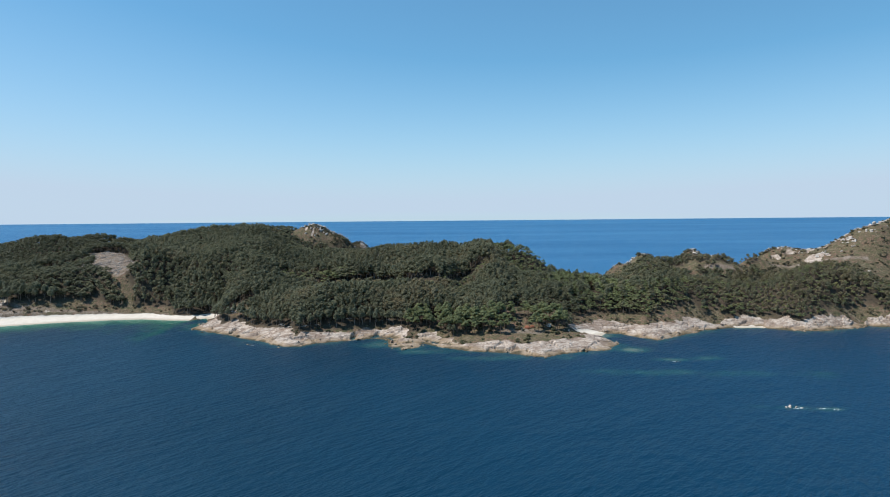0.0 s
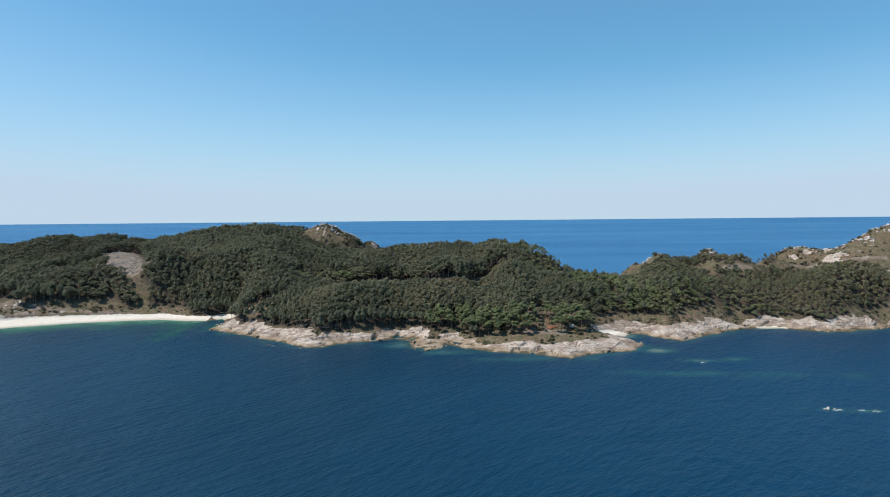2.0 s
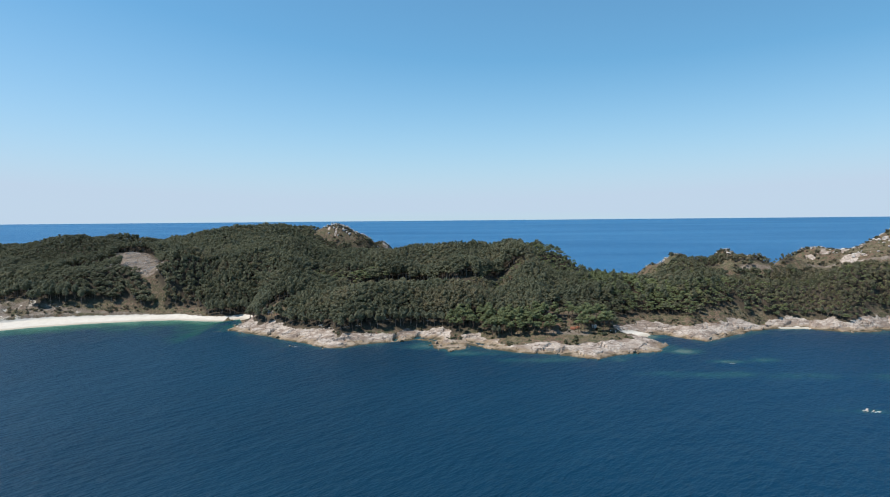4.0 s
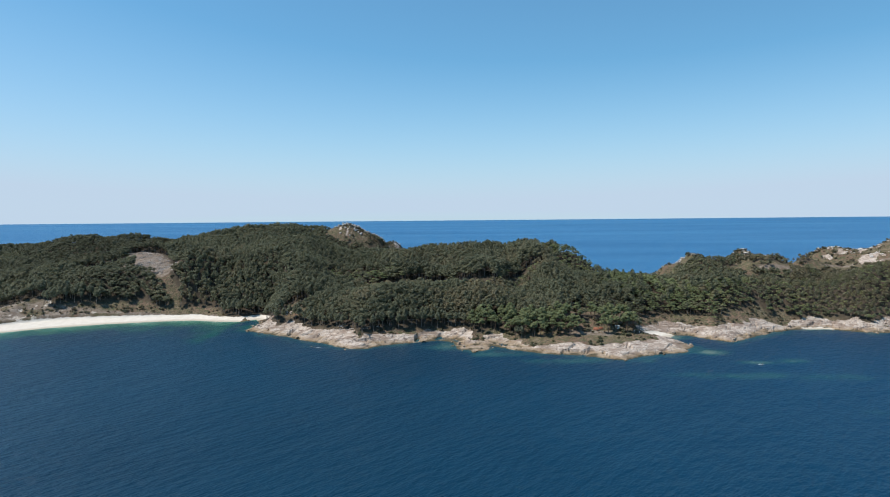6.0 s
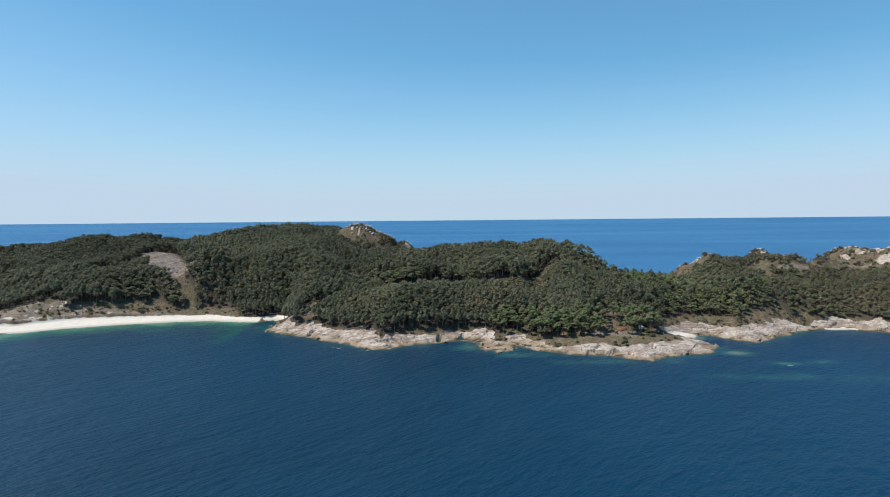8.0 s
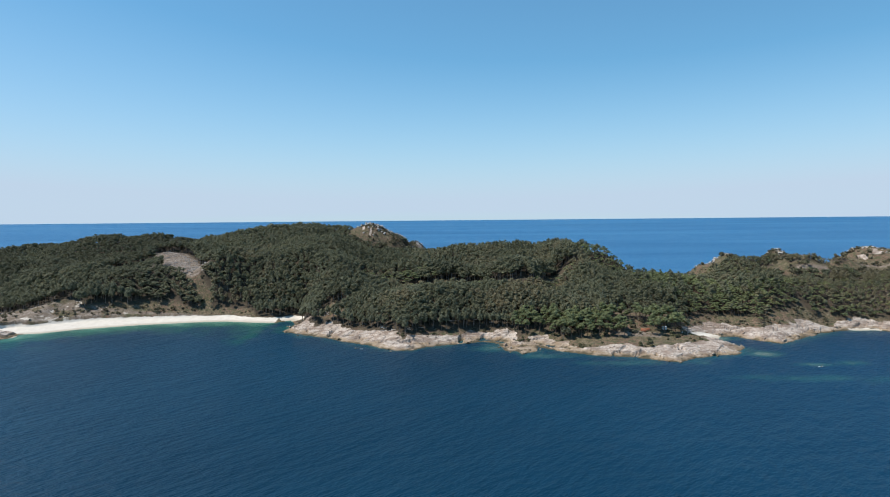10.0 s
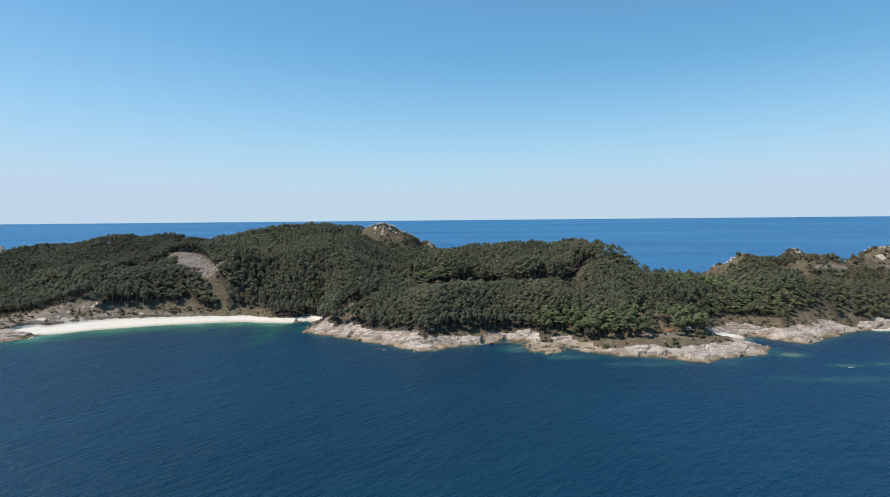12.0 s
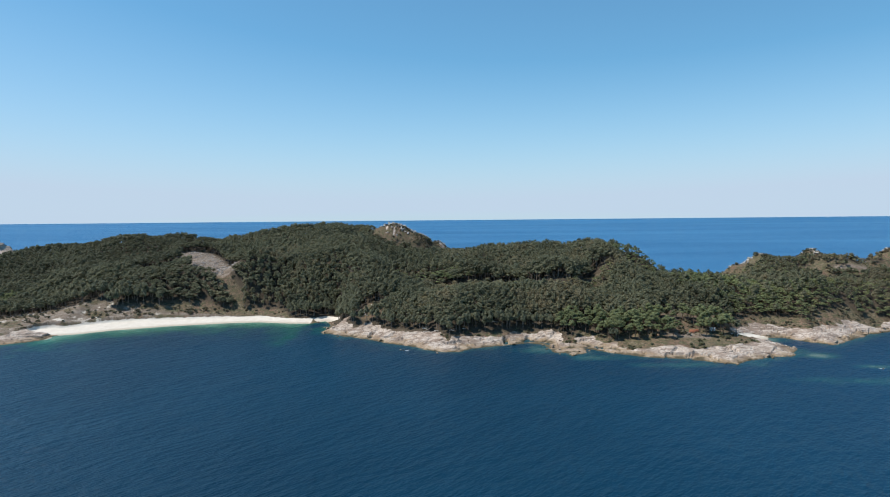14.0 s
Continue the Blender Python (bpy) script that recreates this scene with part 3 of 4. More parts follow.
# skerries and breaking water off the headland
def foam(x, y, rx, ry, seed):
    """Broken patches of white water, thick in the middle and torn at the rim."""
    rng = random.Random(seed)
    bm = bmesh.new()
    for _ in range(46):
        cx, cy = rng.gauss(0, 0.45) * rx, rng.gauss(0, 0.45) * ry
        size = rng.uniform(0.10, 0.42) * math.exp(-(cx / rx) ** 2 - (cy / ry) ** 2)
        n, turn, top, low = 9, rng.uniform(0, 6), rng.uniform(0.05, 0.22), []
        for i in range(n):
            t = i * math.tau / n
            r = size * rng.uniform(0.45, 1.25)
            low.append(bm.verts.new((cx + 1.5 * r * math.cos(t + turn), cy + 0.7 * r * math.sin(t + turn), -0.03)))
        peak = bm.verts.new((cx, cy, top * size / 0.4))
        for i in range(n):
            bm.faces.new((low[i], low[(i + 1) % n], peak))
    me = bpy.data.meshes.new("foam")
    bm.to_mesh(me)
    bm.free()
    me.materials.append(FOAM)
    ob = new("sea_foam", me)
    ob.location = (x, y, 0)
    tagged(ob, "white foam where the swell breaks over rock", "foam")


def skerries():
    rng = random.Random(9)
    for x, y, s in ((165, 283.5, 1.7), (167.4, 282.5, 1.1), (163.2, 283.4, 0.9), (169.5, 281.8, 0.7), (185, 280, 0.5), (-143, 428, 1.4), (-141, 427.5, 0.8), (144, 371, 0.6), (-118, 418, 1.6), (64, 382, 1.5), (58, 385, 1.2)):
        put_rock("skerry", x, y, s, rng, "small wet granite skerry just above the sea", "skerries", sink=0.15, z=0.0, stock=BOULDERS if y < 300 else ROCKS)
    for i, (x, y, rx, ry) in enumerate(((168, 281.9, 3.6, 1.5), (179, 281.2, 3.4, 1.3), (185, 279.6, 3.2, 1.4), (-139, 427, 3.2, 0.9), (143, 371, 2.4, 0.8))):
        foam(x, y, rx, ry, i)


skerries()


# ------------------------------------------------------------------ trees
BALL = np.array([(1, 0, 0), (0, 1, 0), (-1, 0, 0), (0, -1, 0), (0, 0, 1), (0, 0, -1)], float)
BALL_FACES = np.array([(0, 1, 4), (1, 2, 4), (2, 3, 4), (3, 0, 4), (1, 0, 5), (2, 1, 5), (3, 2, 5), (0, 3, 5)])


def foliage(rng, lumps, count, size, core=0.8, up=0.35):
    """Boughs (centre, radii): an uneven inner mass in each, and leaf sprays that stand off it. Returns corners and three-cornered faces."""
    verts, faces, k = [], [], 0
    for c, r in lumps:
        c, r = np.array(c), np.array(r)
        n = rng.normal(size=(count, 3))
        n[:, 2] = np.where(n[:, 2] < -0.4, -n[:, 2], n[:, 2])
        n /= np.linalg.norm(n, axis=1)[:, None]
        p = c + n * r * rng.uniform(0.62, 1.22, (count, 1))
        face = n + rng.normal(size=(count, 3)) * 0.6 + np.array([0, 0, up])
        face /= np.linalg.norm(face, axis=1)[:, None]
        side = np.cross(face, rng.normal(size=(count, 3)))
        side /= np.linalg.norm(side, axis=1)[:, None]
        other = np.cross(face, side)
        a, b = size * rng.uniform(0.6, 1.3, (count, 1)), size * rng.uniform(0.4, 0.85, (count, 1))
        leaf = np.stack([p - side * a - other * b, p + side * a - other * b * 0.6, p + other * b * 1.5], 1).reshape(-1, 3)
        faces.append(np.arange(count * 3).reshape(-1, 3) + k)
        verts.append(leaf)
        k += count * 3
        verts.append(BALL * rng.uniform(0.8, 1.2, (6, 1)) * core * r + c)
        faces.append(BALL_FACES + k)
        k += 6
    return np.concatenate(verts), np.concatenate(faces)


def euc_lumps(rng, n, h, wide):
    """A tall crown: boughs round the stem that grow smaller towards a rounded top."""
    out = []
    for i in range(n):
        t = 6.28 * i / n + rng.uniform(-0.6, 0.6)
        k = rng.uniform(0, 1)
        r = wide * rng.uniform(0.42, 0.70) * (1 - 0.25 * k)
        s = wide * rng.uniform(0.33, 0.46)
        out.append(((r * math.cos(t), r * math.sin(t), h * (0.60 + 0.22 * k)), (s, s, s * rng.uniform(1.1, 1.6))))
    out.append(((0, 0, h * 0.87), (wide * 0.38, wide * 0.38, h * 0.11)))
    out.append(((0, 0, h * 0.60), (wide * 0.85, wide * 0.85, h * 0.15)))
    return out


def pine_lumps(rng, n, h, wide):
    """A flat crown of spreading boughs on a bare stem."""
    out = []
    for i in range(n):
        t = 6.28 * i / n + rng.uniform(-0.5, 0.5)
        r = wide * rng.uniform(0.4, 0.72)
        s = wide * rng.uniform(0.28, 0.42)
        out.append(((r * math.cos(t), r * math.sin(t), h * rng.uniform(0.66, 0.88)), (s, s, s * rng.uniform(0.45, 0.65))))
    out.append(((0, 0, h * 0.91), (wide * 0.5, wide * 0.5, h * 0.07)))
    return out


def stick(verts, faces, p, q, r0, r1, sides=6):
    """A tapered limb from p to q, joined onto lists of corners and faces."""
    p, q = Vector(p), Vector(q)
    turn = (q - p).to_track_quat("Z", "Y").to_matrix()
    k = len(verts)
    for c, r in ((p, r0), (q, r1)):
        for i in range(sides):
            t = math.tau * i / sides
            verts.append(c + turn @ Vector((r * math.cos(t), r * math.sin(t), 0)))
    for i in range(sides):
        j = (i + 1) % sides
        faces.append((k + i, k + j, k + sides + j, k + sides + i))


def single_tree(kind, seed):
    """One tree as a thing: trunk with limbs, and crown."""
    rng = np.random.RandomState(seed)
    h = 14.5 if kind == "euc" else 12.3
    wide = rng.uniform(3.0, 3.8) if kind == "euc" else rng.uniform(2.9, 3.7)
    lumps = euc_lumps(rng, 8, h, wide) if kind == "euc" else pine_lumps(rng, 9, h, wide)
    cv, cf = foliage(rng, lumps, 76, 0.44, 0.7)
    verts, faces, at = [], [], Vector((0, 0, -0.8))
    r, top = (0.24, 0.86) if kind == "euc" else (0.22, 0.84)
    for i in range(1, 5):
        q = Vector((rng.uniform(-0.35, 0.35) * i * 0.5, rng.uniform(-0.35, 0.35) * i * 0.5, h * top * i / 4))
        stick(verts, faces, at, q, r * (1 - 0.19 * (i - 1)), r * (1 - 0.19 * i))
        at = q
    for c, s in lumps:
        z0 = min(c[2] - 1.2, h * 0.75) * rng.uniform(0.75, 0.95)
        stick(verts, faces, (0, 0, z0), c, 0.09, 0.04, 4)
    name = "eucalyptus_tree" if kind == "euc" else "pine_tree"
    tree = new(name)
    part("trunk", mesh_of("trunk", [tuple(v) for v in verts], faces), EUC_BARK if kind == "euc" else PINE_BARK, tree)
    part("crown", mesh_of("crown", cv, cf), EUC_ONE if kind == "euc" else PINE_ONE, tree)
    if kind == "euc":
        return tagged(tree, "slender eucalyptus with pale trunk and dark grey-green crown", "tree", "eucalyptus at the wood's edge")
    return tagged(tree, "maritime pine with bare trunk and flat bright green crown", "tree", "pines on the headland")


def stand_of_pines(x, y):
    """The umbrella pines along the low headland."""
    return smooth(17, 13, beside(x, y, (-15, 457), (16, 446), (50, 443), (82, 452)))


def pine_share(x, y):
    """Where pines stand in place of eucalyptus."""
    stand = stand_of_pines(x, y)
    right = (0.85 - 0.25 * smooth(195, 230, x)) * smooth(75, 110, x + 0.35 * (y - 520) + 30 * (rough(x, y, 50, 71) - 0.5))
    west = smooth(-500, -520, x) * smooth(600, 585, y)
    return np.maximum.reduce([stand, right, west])


# a fold in the canopy, between the lower and the upper woods
FOLD = [(-112, 583), (-72, 585), (-46, 560), (-23, 538), (0, 534), (14, 550), (32, 582)]


def hidden_on(x, y):
    crest = np.interp(x, [-700, -500, -420, -320, -240, -120, 60, 120, 300, 640], [705, 740, 790, 865, 850, 745, 700, 715, 670, 700])
    return (y > crest + 22) | (x < -625) | (x > 0.74 * y + 20)


def plant_trees():
    rng = np.random.RandomState(12)
    pts = []
    for y0, y1, gap in ((425, 560, 4.0), (560, 680, 4.3), (680, 880, 4.7)):
        gx, gy = np.meshgrid(np.arange(-720, 640, gap), np.arange(y0, y1, gap))
        p = np.stack([gx.ravel(), gy.ravel()], 1) + rng.uniform(-0.46, 0.46, (gx.size, 2)) * gap
        pts.append(p)
    gx, gy = np.meshgrid(np.arange(96, 420, 5.2), np.arange(470, 640, 5.2))        # the low woods stand closer
    pts.append(np.stack([gx.ravel(), gy.ravel()], 1) + rng.uniform(-0.5, 0.5, (gx.size, 2)) * 5.2)
    p = np.concatenate(pts)
    x, y = p[:, 0], p[:, 1]
    d = inland(x, y)
    heath = heath_zone(x, y, d)
    heath = np.where(stand_of_pines(x, y) > 0.5, 0.2 + 0.3 * (rough(x, y, 12, 91) > 0.66), heath)
    keep = (d > 18 - 6 * smooth(200, 210, x) - 12 * smooth(-165, -190, x) * smooth(-255, -240, x) - 1 * smooth(-165, -145, x) * smooth(-20, -40, x)) & (beside(x, y, (50, 430), (60, 441)) > 6) & (np.hypot(x - 77, y - 445) > 5) & (np.hypot(x + 172, y - 503) > 8 + 6 * (rough(x, y, 6, 93) - 0.5)) & (rng.uniform(size=len(x)) > heath * 1.02) & (clearing_zone(x, y) < 0.3) & (rock_zone(x, y, d) < 0.4) & (beach_zone(x, y, np.maximum(d, 0)) < 0.05)
    keep &= rough(x, y, 16, 77, 2) > 0.15
    fold = beside(x, y, *FOLD)
    keep &= fold + 9 * (rough(x, y, 12, 92) - 0.5) > 3.0
    keep &= ~((y > 545) & (x > 160) & (rough(x, y, 24, 78) > 0.66))
    # thin where the woods run on down the back of the hills and past both ends
    keep &= ~hidden_on(x, y) | (rng.uniform(size=len(x)) < 0.2)
    x, y, d = x[keep], y[keep], d[keep]
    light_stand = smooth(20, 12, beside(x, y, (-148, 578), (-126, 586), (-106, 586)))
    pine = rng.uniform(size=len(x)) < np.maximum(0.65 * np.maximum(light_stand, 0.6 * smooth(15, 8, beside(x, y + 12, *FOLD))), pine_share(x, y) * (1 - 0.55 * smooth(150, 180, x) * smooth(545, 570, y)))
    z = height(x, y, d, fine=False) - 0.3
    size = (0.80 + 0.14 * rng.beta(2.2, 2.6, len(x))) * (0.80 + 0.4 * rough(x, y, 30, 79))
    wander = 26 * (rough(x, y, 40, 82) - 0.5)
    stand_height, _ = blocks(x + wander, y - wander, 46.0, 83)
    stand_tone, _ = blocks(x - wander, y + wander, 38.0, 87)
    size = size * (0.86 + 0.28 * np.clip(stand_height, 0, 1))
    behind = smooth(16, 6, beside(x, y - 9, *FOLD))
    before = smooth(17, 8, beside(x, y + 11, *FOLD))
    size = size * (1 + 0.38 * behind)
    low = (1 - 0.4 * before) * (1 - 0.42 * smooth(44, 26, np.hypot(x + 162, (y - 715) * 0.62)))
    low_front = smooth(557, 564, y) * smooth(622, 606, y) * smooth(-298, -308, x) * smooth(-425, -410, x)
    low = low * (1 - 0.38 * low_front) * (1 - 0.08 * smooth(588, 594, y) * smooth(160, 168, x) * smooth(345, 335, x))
    rim = (heath_zone(x, y - 9, inland(x, y - 9)) > 0.4) & (x > -20) & (stand_of_pines(x, y) < 0.5)
    low = np.where(rim, low * rng.uniform(0.45, 0.95, len(x)), low)
    crag_side = beside(x, y, (-182, 822), (-112, 856))
    low = low * (1 - 0.5 * smooth(75, 45, crag_side)) * (1 - 0.5 * smooth(30, 16, np.hypot(x + 398, y - 748)))
    low = low * (1 - 0.26 * smooth(85, 40, np.hypot(x + 460, y - 695)))
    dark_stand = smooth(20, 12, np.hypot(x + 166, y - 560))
    low = low * (1 - 0.4 * light_stand) * (1 - 0.12 * smooth(40, 22, beside(x, y, (98, 655), (135, 690))))
    size = np.where(pine, size * np.where(x > 150, 0.86, 0.95), size)
    size = np.where(pine & (stand_of_pines(x, y) > 0.5), rng.uniform(0.72, 1.2, len(x)), size)
    size = np.where((d < 28) & ~pine & (x > -300), size * 0.85, size)
    size = size * (1 - 0.30 * smooth(175, 225, x) - 0.12 * smooth(150, 160, x) * smooth(545, 590, y) - 0.18 * smooth(150, 160, x) * smooth(612, 636, y))
    row = (x < -300) & (x > -425) & (y > 535) & (y < 560)
    size = np.where(row, rng.uniform(0.85, 1.12, len(x)), size)
    turn = rng.uniform(0, 6.28, len(x))
    # the fold's shade is put into tone: darker behind it, lighter before it
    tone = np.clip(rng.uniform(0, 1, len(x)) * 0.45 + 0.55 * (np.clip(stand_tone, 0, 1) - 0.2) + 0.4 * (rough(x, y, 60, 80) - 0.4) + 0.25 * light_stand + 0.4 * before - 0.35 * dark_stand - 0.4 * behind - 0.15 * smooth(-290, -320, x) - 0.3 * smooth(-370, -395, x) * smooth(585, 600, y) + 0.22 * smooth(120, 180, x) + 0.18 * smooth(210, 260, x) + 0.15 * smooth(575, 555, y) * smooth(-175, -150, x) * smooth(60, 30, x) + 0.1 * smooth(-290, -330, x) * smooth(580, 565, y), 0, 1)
    wide, tall = rng.uniform(0.88, 1.14, len(x)), rng.uniform(0.92, 1.12, len(x)) * low
    sparse = hidden_on(x, y)
    broad = 1.08 + 0.14 * smooth(-285, -305, x) + 0.16 * smooth(140, 170, x) * smooth(535, 560, y)
    # the ones that stand nearest, at the front edge of the woods, are trees of their own
    edge = d + 60 * smooth(-300, -340, x) + 40 * (y > 560) - 200 * (stand_of_pines(x, y) > 0.5) - 200 * row
    singles = np.zeros(len(x), bool)
    singles[np.argsort(np.where(pine, edge, 1e9))[:190]] = True
    singles[np.argsort(np.where(pine, 1e9, edge))[:230]] = True
    made = {}
    for kind in ("euc", "pine"):
        made[kind] = [single_tree(kind, 100 + i) for i in range(6)]
    fresh = {k: list(v) for k, v in made.items()}
    for i in np.nonzero(singles)[0]:
        kind = "pine" if pine[i] else "euc"
        m = Matrix.Translation((x[i], y[i], z[i])) @ Matrix.Rotation(turn[i], 4, "Z")
        s = float(size[i])
        if fresh[kind]:
            tree = fresh[kind].pop()
            tree.matrix_basis = m
        else:
            tree = copy_thing(random.choice(made[kind]), m)
        tree.scale = (s, s, s * float(low[i]))
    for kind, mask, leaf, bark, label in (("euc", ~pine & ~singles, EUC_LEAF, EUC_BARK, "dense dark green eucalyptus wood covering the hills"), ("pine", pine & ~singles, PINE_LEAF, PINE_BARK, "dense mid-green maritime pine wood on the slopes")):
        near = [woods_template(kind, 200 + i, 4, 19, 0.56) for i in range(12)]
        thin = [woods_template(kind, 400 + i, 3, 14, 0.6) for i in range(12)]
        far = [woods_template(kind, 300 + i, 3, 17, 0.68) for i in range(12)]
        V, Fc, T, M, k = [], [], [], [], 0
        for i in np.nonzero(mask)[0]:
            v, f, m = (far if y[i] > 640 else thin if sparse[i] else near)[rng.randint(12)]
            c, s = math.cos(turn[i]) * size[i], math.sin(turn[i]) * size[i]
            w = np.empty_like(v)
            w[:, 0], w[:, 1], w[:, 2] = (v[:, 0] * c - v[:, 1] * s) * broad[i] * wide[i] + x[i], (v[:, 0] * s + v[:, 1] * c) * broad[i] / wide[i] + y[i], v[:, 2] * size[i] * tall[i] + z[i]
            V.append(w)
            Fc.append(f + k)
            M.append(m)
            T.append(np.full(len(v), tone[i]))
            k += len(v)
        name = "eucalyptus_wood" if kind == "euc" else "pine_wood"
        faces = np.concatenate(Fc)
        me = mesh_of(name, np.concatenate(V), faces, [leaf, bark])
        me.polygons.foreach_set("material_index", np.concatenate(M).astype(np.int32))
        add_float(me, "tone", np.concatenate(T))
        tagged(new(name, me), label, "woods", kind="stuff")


def woods_template(kind, seed, n, count, size):
    rng = np.random.RandomState(seed)
    h, wide = (14.0, rng.uniform(2.9, 3.6)) if kind == "euc" else (11.0, rng.uniform(2.6, 3.3))
    lumps = euc_lumps(rng, n, h, wide) if kind == "euc" else pine_lumps(rng, n, h, wide)
    v, f = foliage(rng, lumps, count, size)
    r = 0.2
    t = np.array([(r, 0, -1.0), (-r / 2, r, -1.0), (-r / 2, -r, -1.0), (r * 0.6, 0, h * 0.8), (-r * 0.3, r * 0.6, h * 0.8), (-r * 0.3, -r * 0.6, h * 0.8)])
    tf = np.array([(0, 1, 4), (0, 4, 3), (1, 2, 5), (1, 5, 4), (2, 0, 3), (2, 3, 5)]) + len(v)
    return np.concatenate([v, t]), np.concatenate([f, tf]), np.concatenate([np.zeros(len(f)), np.ones(6)])


plant_trees()


# ------------------------------------------------------------------ scrub on the open ground
def bush(seed, count=10, size=0.42):
    rng = np.random.RandomState(seed)
    lumps = [((rng.uniform(-0.7, 0.7), rng.uniform(-0.7, 0.7), rng.uniform(0.3, 0.6)), (0.75, 0.75, 0.55)) for _ in range(2)]
    return foliage(rng, lumps, count, size)


def plant_scrub():
    rng = np.random.RandomState(31)
    x, y = rng.uniform(-640, 560, 60000), rng.uniform(395, 720, 60000)
    x, y = np.concatenate([x, rng.uniform(-225, -85, 5000)]), np.concatenate([y, rng.uniform(790, 885, 5000)])
    d = inland(x, y)
    heath = np.maximum(heath_zone(x, y, d), 0.55 * (d > 15))
    heath = heath * (1 - 0.75 * smooth(18, 12, beside(x, y, (45, 428), (100, 438))))
    lawn = np.maximum(smooth(9, 5, beside(x, y, (228, 598), (280, 588), (338, 624), (370, 595), (410, 584))), 0.55 * smooth(614, 622, y) * (x > 165) * (x < 240))
    keep = (d > 9) & (rng.uniform(size=len(x)) < 0.26 * heath * (1 + 1.2 * (d < 50) * (y < 560) + 2.0 * (x > 170) * (y > 545) + 1.5 * (y > 780) - 1.45 * (x > 365 + 0.5 * (640 - y)) * (y > 575)) * (1 - 0.9 * lawn) * smooth(0.25, 0.6, rough(x, y, 18, 95))) & (rock_zone(x, y, d) < 0.5) & (beach_zone(x, y, np.maximum(d, 0)) < 0.02) & (clearing_zone(x, y) < 0.3)
    keep &= np.hypot(x - 76, y - 469) > 14
    x, y, d = x[keep], y[keep], d[keep]
    z = height(x, y, d) - 0.1
    size = rng.uniform(0.35, 1.5, len(x)) * (0.65 + 0.9 * rough(x, y, 25, 96)) * (1 + 0.7 * smooth(170, 200, x) * smooth(545, 560, y) * smooth(380, 350, x)) * np.where((d < 50) & (y < 560), rng.uniform(0.6, 1.35, len(x)), 1)
    size = np.where(d < 26, np.minimum(size, 1.25), size)
    turn = rng.uniform(0, 6.28, len(x))
    tone = np.clip(rng.uniform(0, 0.8, len(x)) + 0.5 * (rough(x, y, 40, 97) - 0.4), 0, 1)
    single = np.zeros(len(x), bool)
    single[np.argsort(y + 1e6 * (d > 40))[:120]] = True
    meshes = [mesh_of("shrub", *bush(500 + i, 60, 0.3), [SCRUB_ONE]) for i in range(6)]
    for i in np.nonzero(single)[0]:
        ob = new("shrub", meshes[rng.randint(6)])
        ob.location, ob.rotation_euler, ob.scale = (x[i], y[i], z[i]), (0, 0, turn[i]), (size[i],) * 3
        tagged(ob, "low olive-green heath shrub on dry grass", "shrub", "shrubs above the rocks")
    stock = [bush(520 + i) for i in range(9)]
    V, Fc, T, k = [], [], [], 0
    for i in np.nonzero(~single)[0]:
        v, f = stock[rng.randint(9)]
        c, q = math.cos(turn[i]) * size[i], math.sin(turn[i]) * size[i]
        V.append(np.stack([v[:, 0] * c - v[:, 1] * q + x[i], v[:, 0] * q + v[:, 1] * c + y[i], v[:, 2] * size[i] + z[i]], 1))
        Fc.append(f + k)
        T.append(np.full(len(v), tone[i]))
        k += len(v)
    me = mesh_of("heath_scrub", np.concatenate(V), np.concatenate(Fc), [SCRUB_LEAF])
    add_float(me, "tone", np.concatenate(T))
    tagged(new("heath_scrub", me), "patchy olive and brown heath scrub on open ground", "scrub", kind="stuff")


plant_scrub()


# ------------------------------------------------------------------ felled timber on the clearing
def log_lists(length, r, rng):
    verts, faces = [], []
    stick(verts, faces, (-length / 2, 0, 0), (length / 2, rng.uniform(-0.3, 0.3), 0.1), r, r * 0.65, 6)
    faces_extra = [(0, 1, 2, 3), (0, 3, 4, 5), (6, 7, 8, 9), (6, 9, 10, 11)]
    return [tuple(v) for v in verts], faces + faces_extra


def fell_timber():
    rng = np.random.RandomState(41)
    meshes = [mesh_of("log", *log_lists(rng.uniform(3, 7), rng.uniform(0.2, 0.38), rng), [DEAD_WOOD]) for _ in range(6)]
    x, y = rng.uniform(-400, -300, 5000), rng.uniform(575, 705, 5000)
    ok = np.nonzero(clearing_zone(x, y) > 0.5)[0][:280]
    z = height(x, y)
    for i in ok:
        ob = new("felled_log", meshes[rng.randint(6)])
        ob.location, ob.rotation_euler = (x[i], y[i], z[i] + 0.2), (0, rng.uniform(-0.1, 0.1), rng.normal(0.3, 0.5))
        tagged(ob, "bleached felled log lying on the bare slope", "log", "felled logs")

    placed = 0
    while placed < 14:
        a, b = rng.uniform(-140, -35), rng.uniform(445, 475)
        if 21 < float(inland(np.array([a]), np.array([b]))[0]) < 27:
            ob = new("fallen_trunk", meshes[rng.randint(6)])
            ob.location, ob.rotation_euler = (a, b, spot(a, b) + 0.25), (0, 0, rng.normal(0.1, 0.4))
            tagged(ob, "bleached fallen trunk at the edge of the wood", "log", "fallen trunks")
            placed += 1


fell_timber()


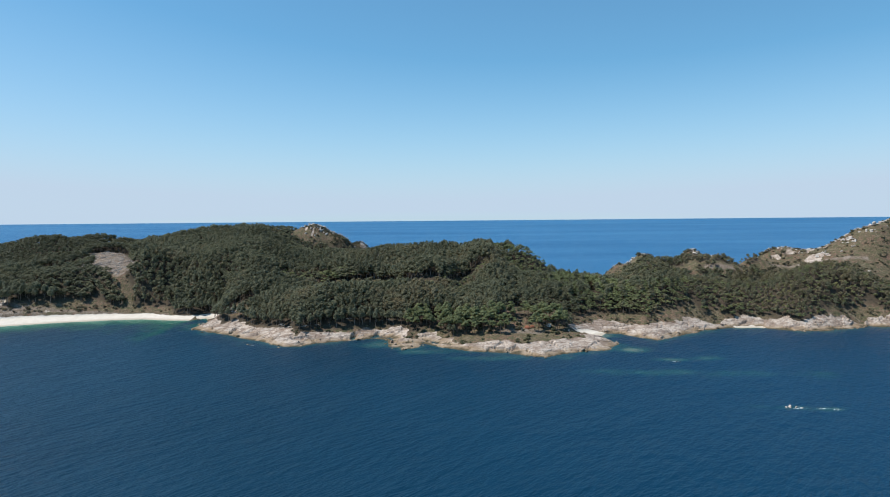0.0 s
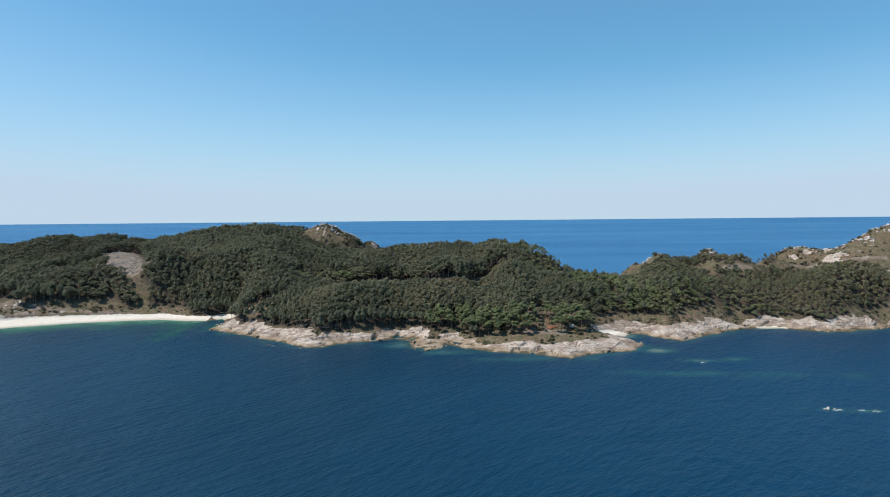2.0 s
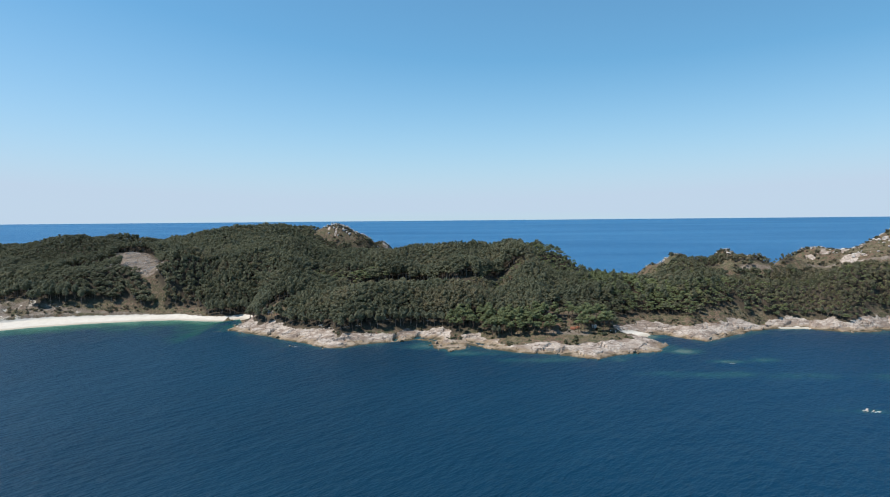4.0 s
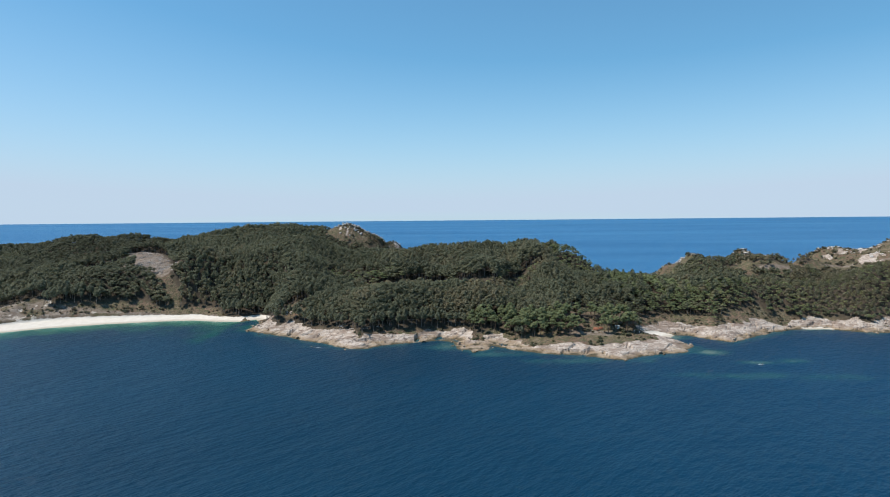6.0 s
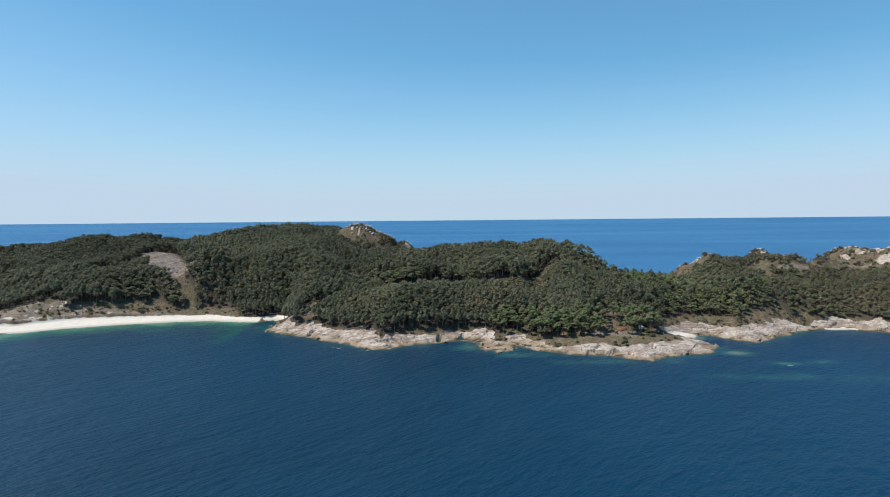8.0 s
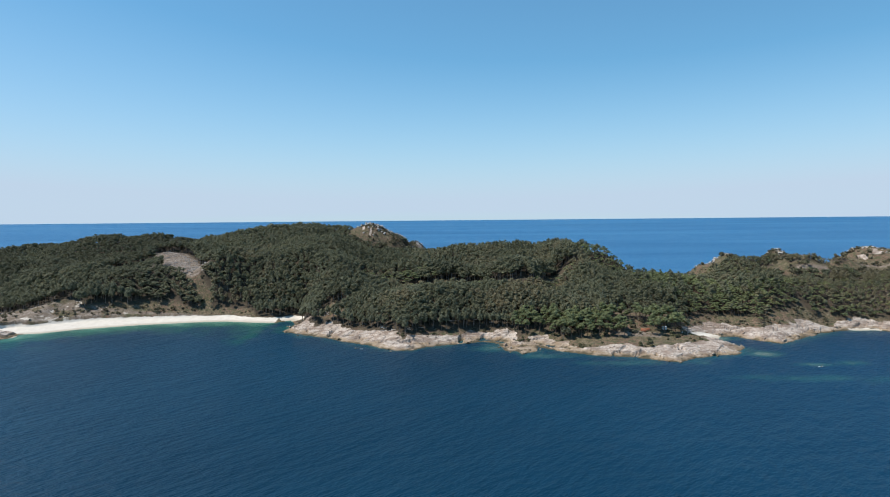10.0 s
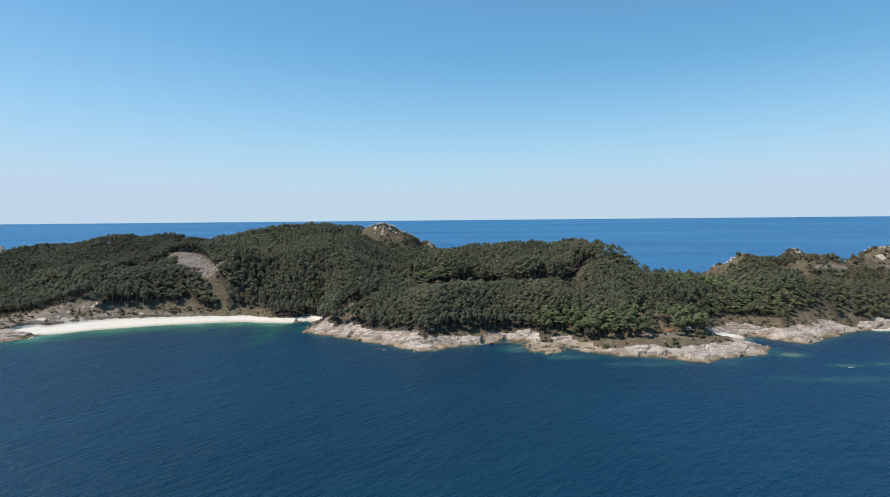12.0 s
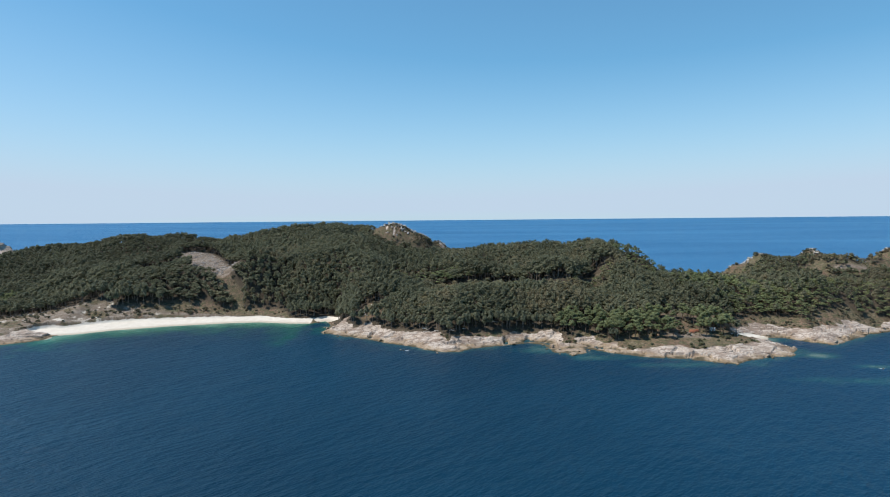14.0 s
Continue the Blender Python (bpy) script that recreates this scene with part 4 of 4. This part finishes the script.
# ------------------------------------------------------------------ camp under the pines
def tent(x, y, turn, size, material, label):
    base = new("tent")
    bm = bmesh.new()
    w, l, h = size
    prof = [(-w / 2, 0.0), (-w * 0.42, h * 0.45), (-w * 0.2, h * 0.88), (0, h), (w * 0.2, h * 0.88), (w * 0.42, h * 0.45), (w / 2, 0.0)]
    rings = [[bm.verts.new((a * k, v, b * k)) for a, b in prof] for v, k in ((-l / 2, 0.82), (-l * 0.3, 1.0), (l * 0.3, 1.0), (l / 2, 0.82))]
    for r0, r1 in zip(rings, rings[1:]):
        for i in range(6):
            bm.faces.new((r0[i], r0[i + 1], r1[i + 1], r1[i]))
    bm.faces.new(rings[0])
    bm.faces.new(rings[-1][::-1])
    part("canopy", bm, material, base)
    bm = bmesh.new()
    bmesh.ops.create_cube(bm, size=1, matrix=Matrix.Diagonal((w * 0.9, l * 0.95, 0.08, 1)))
    part("groundsheet", bm, DEAD_WOOD, base)
    base.matrix_world = pose(x, y, spot(x, y), 0, 0, turn)
    tagged(base, label, "tent")


def hut(x, y, turn):
    base = new("hut")
    bm = bmesh.new()
    bmesh.ops.create_cube(bm, size=1, matrix=Matrix.Translation((0, 0, 0.85)) @ Matrix.Diagonal((2.8, 2.2, 1.9, 1)))
    part("wall", bm, WHITE, base)
    bm = bmesh.new()
    bmesh.ops.create_cube(bm, size=1, matrix=Matrix.Translation((0, 0, 1.88)) @ Matrix.Diagonal((3.2, 2.6, 0.16, 1)))
    part("roof", bm, WHITE, base)
    bm = bmesh.new()
    bmesh.ops.create_cube(bm, size=1, matrix=Matrix.Translation((-0.6, -1.13, 0.8)) @ Matrix.Diagonal((0.9, 0.06, 1.6, 1)))
    part("door", bm, DEAD_WOOD, base)
    base.matrix_world = pose(x, y, spot(x, y), 0, 0, turn)
    tagged(base, "small white hut half hidden behind the pines", "hut")


def post(x, y):
    base = new("marker_post")
    verts, faces = [], []
    stick(verts, faces, (0, 0, -0.3), (0, 0, 1.3), 0.09, 0.08, 8)
    part("pole", mesh_of("pole", [tuple(v) for v in verts], faces), WHITE, base)
    bm = bmesh.new()
    bmesh.ops.create_cube(bm, size=1, matrix=Matrix.Translation((0, -0.12, 1.45)) @ Matrix.Diagonal((0.8, 0.05, 0.55, 1)))
    part("board", bm, WHITE, base)
    base.matrix_world = pose(x, y, spot(x, y), 0, 0, 12)
    tagged(base, "white marker board on a short post in the grass", "sign")


tent(60, 440, 70, (2.6, 3.6, 1.9), CANVAS, "orange canvas tent pitched under the pines")
tent(64, 442, 100, (2.2, 3.0, 1.6), CANVAS, "low rust-orange tent beside the pine trunks")
hut(77, 446, 8)
post(87, 438)
post(90, 436)
